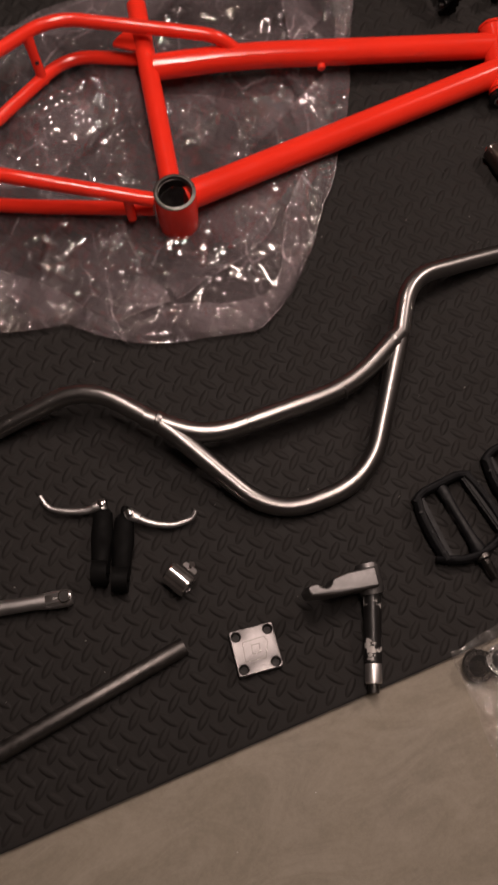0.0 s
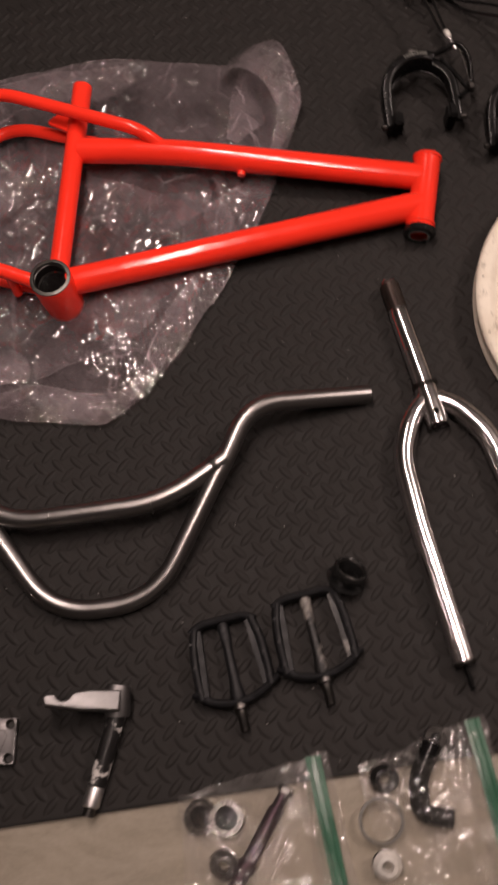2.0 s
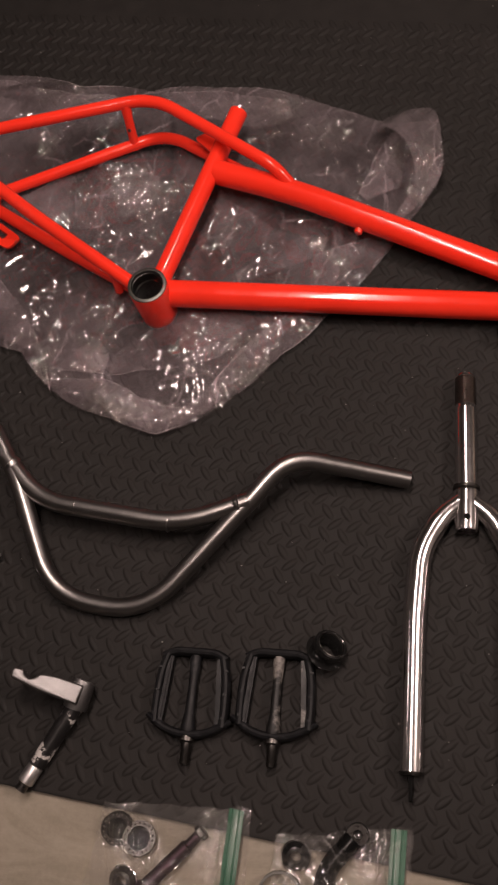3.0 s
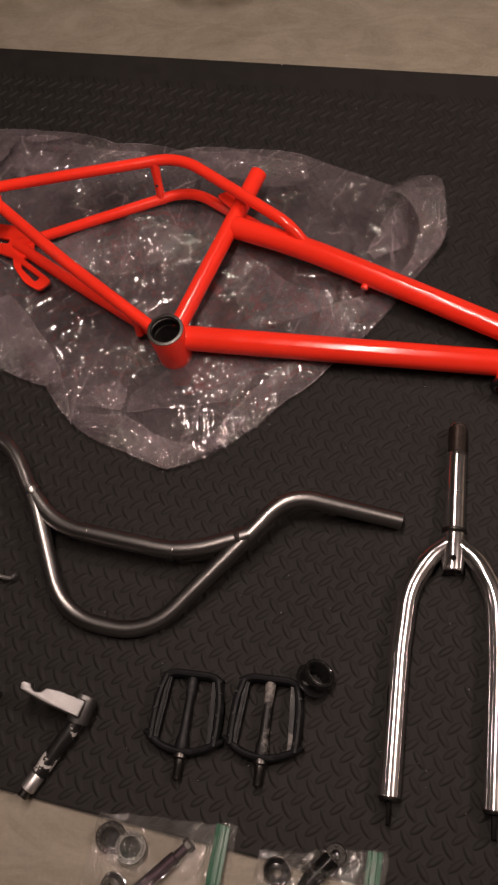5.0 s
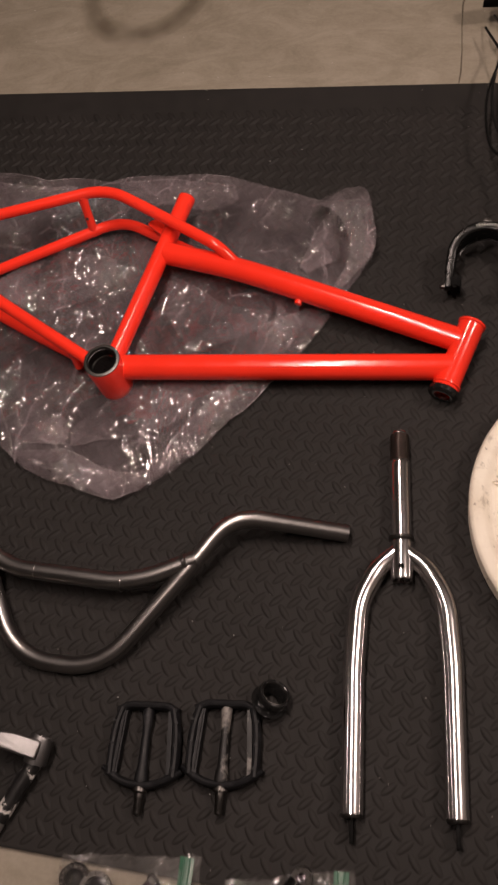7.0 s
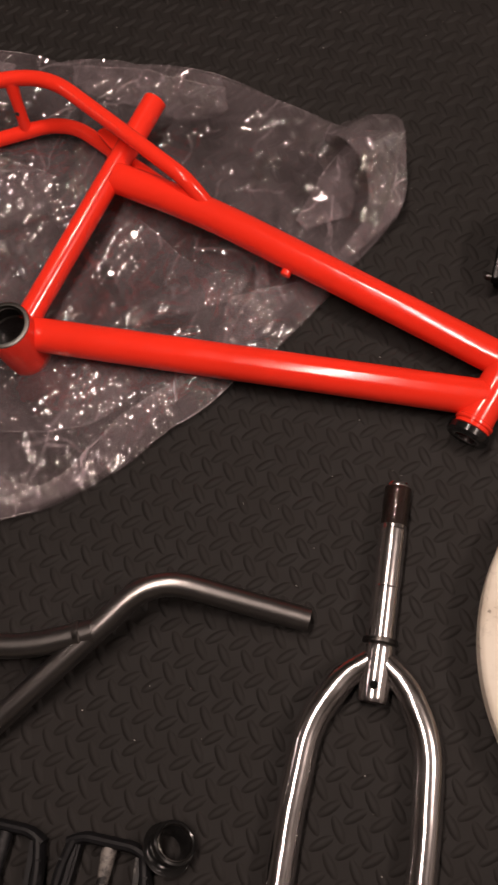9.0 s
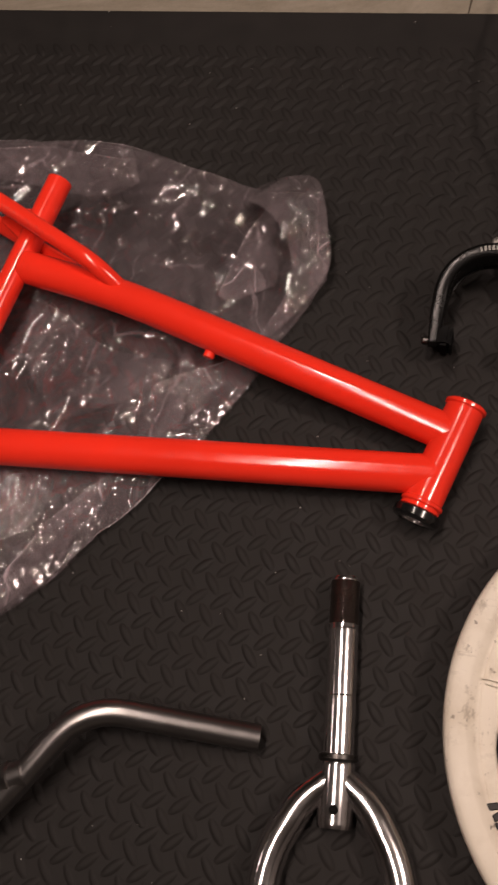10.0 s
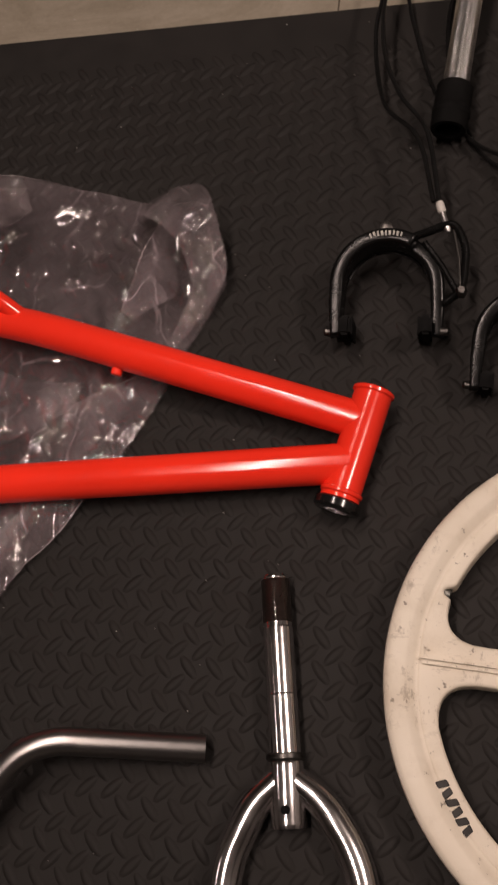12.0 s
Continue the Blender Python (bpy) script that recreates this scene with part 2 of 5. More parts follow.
M_PEDAL_WORN = make_plastic("worn_grey_resin", (0.010, 0.0098, 0.010), 0.48, 0.25, (0.20, 0.185, 0.17), 0.4, (0.52, 0.64), 34)
M_IVORY = make_ivory()
# printed decal ink, and the painted-in darkness of holes and bores
M_INK_HOLE_SHADE = make_plastic("black_ink_and_hole_shade", (0.02, 0.018, 0.016), 0.6)
M_FLAKED = make_plastic("flaked_black_paint", (0.010, 0.0095, 0.0095), 0.35, 0.2, (0.50, 0.48, 0.46), patch=(0.555, 0.58), size=30)
M_WHITE = make_plastic("pale_plastic", (0.62, 0.60, 0.56), 0.4)
M_GREEN = make_plastic("green_zip_strip", (0.030, 0.115, 0.066), 0.35)
M_FILM = make_film("clear_bag_film", 0.060, (0.79, 0.655, 0.70), 0.03, ior=1.75)
M_FILM_UNDER = make_film("lower_bag_film", 0.055, (0.79, 0.655, 0.70), 0.07, ior=1.65, steep=0.45, size=1.25)
M_FOLD = make_film("folded_bag_film", 0.105, (0.79, 0.655, 0.70), 0.04, ior=1.5, size=0.8)
M_FOLD_EDGE = make_film("creased_bag_edge", 0.22, (0.82, 0.72, 0.75), 0.06)
M_ZIP_FILM = make_film("zip_bag_film", 0.032, (0.88, 0.85, 0.82), 0.10, (0.955, 0.95, 0.945), 1.9, 1.0, 0.6)
# tones of the unseen shell, set for bounce light and chrome reflections
M_WALL = make_plastic("unseen_dim_wall", (0.20, 0.19, 0.18), 0.8)
M_CEILING = make_plastic("unseen_dim_ceiling", (0.15, 0.145, 0.14), 0.8)
M_CRACK = make_plastic("dark_brown_crack", (0.085, 0.068, 0.048), 0.8)
M_PURPLE = make_metal("dark_anodised_steel", (0.075, 0.045, 0.058), 0.42)


# ---- building helpers ----
def link_mesh(name, me, material, parent=None, label="", angle=35):
    me.materials.clear()
    me.materials.append(material)
    for p in me.polygons:
        p.use_smooth = True
    me.set_sharp_from_angle(angle=radians(angle))
    ob = new(name, me)
    if parent:
        ob.parent = parent
    if label:
        ob["label"] = label
    return ob


def film_sheet(name, verts, faces, material, parent, angle):
    """A thin sheet whose faces look up."""
    me = bpy.data.meshes.new(name)
    me.from_pydata(verts, [], faces)
    if sum(p.normal.z * p.area for p in me.polygons) < 0:
        me.flip_normals()
    return link_mesh(name, me, material, parent, angle=angle)


def part(name, bm, material, parent=None, label="", angle=35):
    bmesh.ops.recalc_face_normals(bm, faces=bm.faces[:])
    me = bpy.data.meshes.new(name)
    bm.to_mesh(me)
    bm.free()
    return link_mesh(name, me, material, parent, label, angle)


def thing(name, label, category, m=None, group=""):
    ob = new(name)
    ob.empty_display_size = 0.05
    if m:
        ob.matrix_basis = m
    return tagged(ob, label, category, group)


def V(*a):
    return Vector(a)


def fillet(pts, radius, steps=7):
    """Round the inner corners of a polyline."""
    pts = [Vector(p) for p in pts]
    rad = radius if isinstance(radius, (list, tuple)) else [radius] * len(pts)
    out = [pts[0]]
    for i in range(1, len(pts) - 1):
        a, b, c = pts[i - 1], pts[i], pts[i + 1]
        u, w = (a - b), (c - b)
        r = min(rad[i], 0.49 * u.length, 0.49 * w.length)
        p, q = b + u.normalized() * r, b + w.normalized() * r
        for k in range(steps + 1):
            t = k / steps
            out.append(p * (1 - t) ** 2 + b * 2 * t * (1 - t) + q * t * t)
    out.append(pts[-1])
    return out


def spline(pts, steps=8):
    """A smooth curve through the points."""
    p = [Vector(q) for q in pts]
    p = [2 * p[0] - p[1]] + p + [2 * p[-1] - p[-2]]
    out = []
    for i in range(1, len(p) - 2):
        for k in range(steps):
            t = k / steps
            a, b, c, d = p[i - 1], p[i], p[i + 1], p[i + 2]
            out.append(0.5 * ((2 * b) + (c - a) * t + (2 * a - 5 * b + 4 * c - d) * t * t + (3 * b - a - 3 * c + d) * t ** 3))
    out.append(p[-2])
    return out


def sweep(pts, radius, seg=20, bm=None, wall=0.0, flat=1.0):
    """A tube along a polyline. radius: a number or one for each point; wall: open ends with that thickness; flat squeezes it across."""
    bm = bm or bmesh.new()
    pts = [Vector(p) for p in pts]
    n = len(pts)
    rad = radius if isinstance(radius, (list, tuple)) else [radius] * n
    tang = [(pts[min(i + 1, n - 1)] - pts[max(i - 1, 0)]).normalized() for i in range(n)]
    up = V(0, 0, 1) if abs(tang[0].z) < 0.9 else V(1, 0, 0)
    nrm = (up - tang[0] * up.dot(tang[0])).normalized()
    rings = []

    def ring(i, r, nr):
        bi = tang[i].cross(nr)
        return [bm.verts.new(pts[i] + (nr * math.sin(a) * flat + bi * math.cos(a)) * r)
                for a in (2 * math.pi * k / seg for k in range(seg))]

    norms = []
    for i in range(n):
        nrm = (nrm - tang[i] * nrm.dot(tang[i])).normalized()
        norms.append(nrm.copy())
        rings.append(ring(i, rad[i], nrm))

    def bridge(a, b):
        for k in range(seg):
            bm.faces.new((a[k], a[(k + 1) % seg], b[(k + 1) % seg], b[k]))

    for a, b in zip(rings, rings[1:]):
        bridge(a, b)
    if wall:
        inner = [ring(i, rad[i] - wall, norms[i]) for i in range(n)]
        for a, b in zip(inner, inner[1:]):
            bridge(b, a)
        bridge(inner[0], rings[0])
        bridge(rings[-1], inner[-1])
    else:
        bm.faces.new(rings[0])
        bm.faces.new(rings[-1])
    return bm


def lathe(profile, m=None, seg=32, bm=None, closed=False):
    """Turn (radius, height) points round the z axis, then place by m."""
    bm = bm or bmesh.new()
    m = m or Matrix()
    rings = [[bm.verts.new(m @ V(r * math.cos(a), r * math.sin(a), z)) for a in (2 * math.pi * k / seg for k in range(seg))] for r, z in profile]
    pairs = list(zip(rings, rings[1:])) + ([(rings[-1], rings[0])] if closed else [])
    for a, b in pairs:
        for k in range(seg):
            bm.faces.new((a[k], a[(k + 1) % seg], b[(k + 1) % seg], b[k]))
    if not closed:
        bm.faces.new(rings[0])
        bm.faces.new(rings[-1])
    return bm


def block(size, m=None, bevel=0.002, bm=None, steps=2):
    bm2 = bmesh.new()
    bmesh.ops.create_cube(bm2, size=1.0)
    bmesh.ops.scale(bm2, vec=size, verts=bm2.verts[:])
    if bevel:
        bmesh.ops.bevel(bm2, geom=bm2.edges[:], offset=bevel, segments=steps, affect="EDGES")
    if m:
        bm2.transform(m)
    if bm is None:
        return bm2
    me = bpy.data.meshes.new("tmp")
    bm2.to_mesh(me)
    bm2.free()
    bm.from_mesh(me)
    bpy.data.meshes.remove(me)
    return bm


def plate(outlines, thick, bevel=0.001, m=None):
    """A flat plate from 2D outlines; inner ones are holes."""
    cu = bpy.data.curves.new("outline", "CURVE")
    cu.dimensions, cu.fill_mode = "2D", "BOTH"
    cu.extrude, cu.bevel_depth, cu.bevel_resolution, cu.offset = thick / 2 - bevel, bevel, 2, -bevel
    for o in outlines:
        sp = cu.splines.new("POLY")
        sp.points.add(len(o) - 1)
        for p, q in zip(sp.points, o):
            p.co = (q[0], q[1], 0, 1)
        sp.use_cyclic_u = True
    ob = bpy.data.objects.new("outline", cu)
    me = bpy.data.meshes.new_from_object(ob)
    bm = bmesh.new()
    bm.from_mesh(me)
    bmesh.ops.remove_doubles(bm, verts=bm.verts[:], dist=1e-5)
    bpy.data.objects.remove(ob)
    bpy.data.curves.remove(cu)
    bpy.data.meshes.remove(me)
    if m:
        bm.transform(m)
    return bm


def circle(x, y, r, n=20):
    return [(x + r * math.cos(2 * math.pi * k / n), y + r * math.sin(2 * math.pi * k / n)) for k in range(n)]


def round_poly(pts, r, steps=6):
    """Round all corners of a closed 2D polygon."""
    out = []
    n = len(pts)
    rr = r if isinstance(r, (list, tuple)) else [r] * n
    for i in range(n):
        a, b, c = Vector(pts[i - 1]), Vector(pts[i]), Vector(pts[(i + 1) % n])
        d = min(rr[i], 0.48 * (a - b).length, 0.48 * (c - b).length)
        p, q = b + (a - b).normalized() * d, b + (c - b).normalized() * d
        for k in range(steps + 1):
            t = k / steps
            out.append(tuple(p * (1 - t) ** 2 + b * 2 * t * (1 - t) + q * t * t))
    return out


def along(a, b):
    """A pose at a whose z axis points to b."""
    a, b = Vector(a), Vector(b)
    return Matrix.Translation(a) @ (b - a).to_track_quat("Z", "Y").to_matrix().to_4x4()


def plan(x, y, z, turn):
    return pose(x, y, z, 0, 0, turn)


# ---- the floor, and an added shell of unseen walls and ceiling ----
FLOOR = -0.010
X0, X1, Y0, Y1, TOP = -3.2, 4.2, -2.8, 4.2, 2.5


def slab(name, lo, hi, material, label, category):
    bm = block((hi[0] - lo[0], hi[1] - lo[1], hi[2] - lo[2]), pose(*[(a + b) / 2 for a, b in zip(lo, hi)]), 0)
    return tagged(part(name, bm, material), label, category, kind="structure")


floor = slab("floor", (X0, Y0, FLOOR - 0.1), (X1, Y1, FLOOR), M_CONCRETE, "worn beige trowelled concrete floor with stains", "floor")
slab("ceiling", (X0, Y0, TOP), (X1, Y1, TOP + 0.1), M_CEILING, "unseen plain dim ceiling added to shape reflections and fill light", "ceiling")
slab("wall_north", (X0, Y1, FLOOR), (X1, Y1 + 0.12, TOP), M_WALL, "unseen plain dim wall added to close in the light", "wall")
slab("wall_south", (X0, Y0 - 0.12, FLOOR), (X1, Y0, TOP), M_WALL, "unseen plain dim wall added to close in the light", "wall")
slab("wall_west", (X0 - 0.12, Y0, FLOOR), (X0, Y1, TOP), M_WALL, "unseen plain dim wall added to close in the light", "wall")
slab("wall_east", (X1, Y0, FLOOR), (X1 + 0.12, Y1, TOP), M_WALL, "unseen plain dim wall added to close in the light", "wall")

# ---- the rubber mat with its raised tread ----
MAT_X0, MAT_X1, MAT_Y0, MAT_Y1 = -0.95, 1.75, -0.004, 1.387
mat_thing = thing("rubber_mat", "black rubber floor mat with raised tread-plate pattern on concrete", "mat")
bm = block((MAT_X1 - MAT_X0, MAT_Y1 - MAT_Y0, 0.0095), pose((MAT_X0 + MAT_X1) / 2, (MAT_Y0 + MAT_Y1) / 2, FLOOR + 0.00495), 0.002)
for v in bm.verts:
    if v.co.y > 1.0:
        v.co.y -= 0.009 * (v.co.x - 0.4)  # the far edge was cut a little askew
part("mat_sheet", bm, M_RUBBER, mat_thing)


def tread():
    """Raised lozenges in two leanings, all in one mesh."""
    px, py, length, wide, high = 0.0262, 0.0330, 0.0148, 0.0057, 0.0018
    verts, faces = [], []
    nx, ny = int((MAT_X1 - MAT_X0 - 0.02) / px), int((MAT_Y1 - MAT_Y0 - 0.045) / py)
    rng = random.Random(3)
    for i in range(nx):
        for j in range(ny):
            for k, (ox, oy, lean) in enumerate(((0, 0, 44), (0.5, 0.5, -52))):
                cx = MAT_X0 + 0.018 + (i + ox) * px
                cy = MAT_Y0 + 0.016 + (j + oy) * py
                a = radians(lean + rng.uniform(-2, 2))
                ca, sa = math.cos(a), math.sin(a)
                base = len(verts)
                n = 10
                for s, z in ((1.0, -0.0002), (0.82, high * 0.25), (0.60, high * 0.72), (0.36, high * 0.96), (0.15, high)):
                    for q in range(n):
                        t = 2 * math.pi * q / n
                        u = length * math.cos(t) * (0.30 + 0.70 * s)
                        w = wide * math.sin(t) * s
                        verts.append((cx + u * ca - w * sa, cy + u * sa + w * ca, z - 0.0003))
                for r in range(4):
                    for q in range(n):
                        faces.append((base + r * n + q, base + r * n + (q + 1) % n, base + (r + 1) * n + (q + 1) % n, base + (r + 1) * n + q))
                faces.append(tuple(base + 4 * n + q for q in range(n)))
    me = bpy.data.meshes.new("tread")
    me.from_pydata(verts, [], faces)
    ob = link_mesh("tread", me, M_RUBBER, mat_thing, angle=179)
    ob["kind"] = "stuff"


tread()


# ---- the red frame, lying on its side ----
def red_frame():
    t = thing("frameset", "fluorescent red bare bicycle frame lying on a plastic bag", "bicycle frame")
    bb, bt = V(0.392, 0.716, 0.041), V(0.392, 0.716, 0.079)
    ht_lo, ht_hi = V(0.931, 0.722, 0.024), V(0.965, 0.834, 0.036)
    seat_hi = V(0.462, 1.062, 0.058)
    seat_lo = bb + (seat_hi - bb).normalized() * 0.02
    part("head_tube", sweep([ht_lo, ht_lo.lerp(ht_hi, 0.04), ht_lo.lerp(ht_hi, 0.96), ht_hi], [0.0205, 0.0198, 0.0198, 0.0205], 28, wall=0.003), M_RED, t)
    for f in (0.035, 0.955):
        p, q = ht_lo.lerp(ht_hi, f), ht_lo.lerp(ht_hi, f + 0.05)
        part("head_ring", sweep([p, p.lerp(q, 0.25), p.lerp(q, 0.75), q], [0.0200, 0.0217, 0.0217, 0.0200], 28), M_RED, t)
    part("seat_tube", sweep([seat_lo, seat_hi], 0.0150, 24, wall=0.002), M_RED, t)
    part("bottom_bracket_shell", sweep([V(0.394, 0.712, 0.003), V(0.394, 0.712, 0.006), V(0.393, 0.713, 0.076), V(0.393, 0.713, 0.079)], [0.0290, 0.0300, 0.0300, 0.0290], 36, wall=0.0028), M_RED, t)
    part("shell_lip", lathe([(0.0297, 0.0), (0.0297, 0.002), (0.0285, 0.0028), (0.0250, 0.0028), (0.0245, 0.0), (0.0245, -0.004), (0.0285, -0.004)], pose(0.393, 0.713, 0.0772), 36, closed=True), M_LIP, t, "bare dull steel lip of the bottom bracket shell")
    part("bearing_seat", lathe([(0.0268, 0.0), (0.0268, -0.070), (0.0232, -0.070), (0.0232, -0.030), (0.0218, -0.028), (0.0218, -0.020), (0.0235, -0.018), (0.0235, -0.002)], pose(0.393, 0.713, 0.076), 36, closed=True), M_DARK_METAL, t, "dark bare steel bearing seat")
    dt_hi = ht_lo.lerp(ht_hi, 0.33)
    part("down_tube", sweep([bb + V(0.018, 0.008, 0), dt_hi], 0.0208, 28), M_RED, t)
    tt_lo, tt_hi = V(0.446, 0.947, 0.051), ht_lo.lerp(ht_hi, 0.71)
    part("top_tube", sweep(fillet([tt_lo, V(0.572, 0.921, 0.049), tt_hi], 0.09, 8), 0.0195, 28), M_RED, t)
    # rear stays: one pair above the other as the frame lies
    for name, pts, r in (
        ("seat_stay", [V(-0.010, 0.927, 0.114), V(0.328, 1.050, 0.098), V(0.452, 0.988, 0.090), V(0.546, 0.941, 0.082), V(0.574, 0.925, 0.056)], 0.0098),
        ("seat_stay", [V(0.046, 0.886, 0.022), V(0.337, 1.037, 0.029), V(0.440, 0.988, 0.028), V(0.560, 0.926, 0.038)], 0.0098),
        ("chain_stay", [V(0.010, 0.918, 0.110), V(0.195, 0.806, 0.097), V(0.364, 0.722, 0.064)], 0.0104),
        ("chain_stay", [V(0.040, 0.884, 0.022), V(0.200, 0.806, 0.023), V(0.364, 0.730, 0.031)], 0.0104),
    ):
        part(name, sweep(fillet(pts, 0.045, 8), r, 18), M_RED, t)
    part("stay_bridge", sweep([V(0.285, 1.032, 0.097), V(0.286, 1.024, 0.074), V(0.287, 1.016, 0.046), V(0.288, 1.010, 0.022)], [0.009, 0.0075, 0.0075, 0.009], 16), M_RED, t)
    # black disc on the uncut bridge, as the shade of its drilled hole
    part("bridge_hole_shade", lathe([(0.0030, 0), (0.0030, 0.0008), (0.0001, 0.0008)], along((0.2865, 1.0125, 0.0610), (0.2865, 0.92, 0.085)), 14), M_INK_HOLE_SHADE, t, "dark disc for the shade in a drilled hole")
    part("chain_stay_bridge", sweep([V(0.330, 0.738, 0.070), V(0.330, 0.730, 0.026)], 0.007, 14), M_RED, t)
    part("seat_gusset", plate([round_poly([(0.400, 1.004), (0.444, 0.970), (0.455, 1.020), (0.425, 1.020)], 0.008)], 0.006, 0.001, pose(0, 0, 0.058)), M_RED, t)
    part("cable_boss", lathe([(0.0058, 0), (0.0062, 0.004), (0.0062, 0.013), (0.0050, 0.014)], along((0.6895, 0.872, 0.040), (0.6815, 0.842, 0.034)), 16), M_RED, t)
    for z, dx, dy in ((0.112, -0.036, 0.022), (0.022, 0.0, 0.0)):
        o = [(-0.020, 0.925), (0.050, 0.922), (0.070, 0.900), (0.082, 0.868), (0.060, 0.850), (-0.015, 0.868), (-0.045, 0.892)]
        part("dropout", plate([round_poly(o, 0.010), round_poly([(-0.022, 0.886), (0.024, 0.882), (0.025, 0.892), (-0.021, 0.896)], 0.004)], 0.007, 0.001, pose(dx, dy, z)), M_RED, t)
    tab = round_poly([(0.040, 0.868), (0.056, 0.832), (0.088, 0.802), (0.122, 0.788), (0.138, 0.812)], 0.010)
    cut = round_poly([(0.068, 0.840), (0.073, 0.830), (0.108, 0.806), (0.114, 0.815)], 0.003)
    part("axle_guide_tab", plate([tab, cut], 0.006, 0.001, pose(0, 0, 0.026)), M_RED, t)
    d = (ht_lo - ht_hi).normalized()
    cup = part("headset_cup", lathe([(0.0210, 0.0), (0.0236, 0.002), (0.0242, 0.009), (0.0220, 0.012), (0.0160, 0.012), (0.0150, 0.0)], along(ht_lo, ht_lo + d), 30, closed=True), M_BLACK_GLOSS, t, "glossy black pressed-in headset cup")
    part("bearing_race", lathe([(0.0160, 0.0120), (0.0130, 0.0120), (0.0125, 0.001), (0.0155, 0.001)], along(ht_lo, ht_lo + d), 30, closed=True), M_CHROME, cup, "shiny steel bearing race")
    return t


red_frame()


# ---- the crumpled clear bag under the frame ----
BAG = [(0.795, 0.985), (0.785, 1.05), (0.735, 1.085), (0.680, 1.100), (0.600, 1.125), (0.525, 1.150), (0.39, 1.156), (0.28, 1.142), (0.15, 1.144), (0.014, 1.164), (-0.11, 1.158),
       (-0.21, 1.06), (-0.22, 0.90), (-0.12, 0.75), (0.000, 0.690), (0.085, 0.645), (0.19, 0.615), (0.252, 0.562), (0.278, 0.545), (0.365, 0.521), (0.437, 0.505), (0.478, 0.524),
       (0.540, 0.580), (0.600, 0.655), (0.668, 0.745), (0.712, 0.81), (0.752, 0.90)]


def crease(x, y, s, seed):
    d, _ = noise.voronoi(V(x * s, y * s, seed))
    return d[1] - d[0], d[0]


def folds(seed, count, X, Y, reach, slim):
    """Heights of many random rounded folds, for all points at once."""
    rng = random.Random(seed)
    Z = np.zeros_like(X)
    for _ in range(count):
        a = rng.gauss(0.6, 0.9)
        c, s = math.cos(a), math.sin(a)
        fx, fy, half = rng.uniform(-0.2, 0.8), rng.uniform(0.5, 1.16), rng.uniform(0.3, 1.0) * reach
        w, high, bend = rng.uniform(*slim), rng.uniform(0.3, 1.0), rng.uniform(-2, 2)
        u, v = (X - fx) * c + (Y - fy) * s, -(X - fx) * s + (Y - fy) * c
        v = v - bend * u * u
        Z += high * w * np.clip(1 - (v / w) ** 2, 0, 1) ** 2 * np.clip(1 - (u / half) ** 2, 0, 1)
    return Z


# folded-over panels of the bag: the two long sides of each
PANELS = (
    ([(0.254, 0.573), (0.344, 0.582), (0.404, 0.556), (0.470, 0.548), (0.505, 0.586), (0.535, 0.654), (0.600, 0.720)],
     [(0.256, 0.547), (0.316, 0.532), (0.380, 0.515), (0.436, 0.506), (0.507, 0.550), (0.551, 0.595), (0.625, 0.690)]),
    ([(0.248, 0.591), (0.290, 0.588), (0.337, 0.591)], [(0.257, 0.616), (0.295, 0.640), (0.329, 0.675)]),
    ([(0.059, 0.786), (0.171, 0.692), (0.236, 0.598), (0.255, 0.552)], [(-0.040, 0.720), (0.085, 0.650), (0.190, 0.618), (0.250, 0.560)]),
    ([(0.675, 0.950), (0.689, 1.013), (0.716, 1.085)], [(0.704, 0.927), (0.738, 0.965), (0.736, 1.052)]),
    ([(-0.082, 1.144), (0.028, 1.150), (0.071, 1.133), (0.223, 1.125)], [(-0.100, 1.020), (0.020, 1.030), (0.090, 1.060), (0.220, 1.085)]),
    ([(0.625, 0.832), (0.695, 0.868)], [(0.600, 0.690), (0.690, 0.790)]),
    ([(0.341, 0.591), (0.423, 0.609), (0.494, 0.629), (0.530, 0.660)], [(0.330, 0.680), (0.420, 0.700), (0.490, 0.715), (0.560, 0.735)]),
    ([(0.100, 0.900), (0.220, 0.980), (0.340, 0.960)], [(0.140, 0.830), (0.250, 0.850), (0.360, 0.870)]),
    ([(0.450, 0.930), (0.560, 0.870), (0.640, 0.860)], [(0.440, 0.800), (0.520, 0.780), (0.610, 0.790)]),
    ([(0.300, 1.138), (0.420, 1.144), (0.530, 1.125)], [(0.320, 1.080), (0.440, 1.085), (0.560, 1.060)]),
)


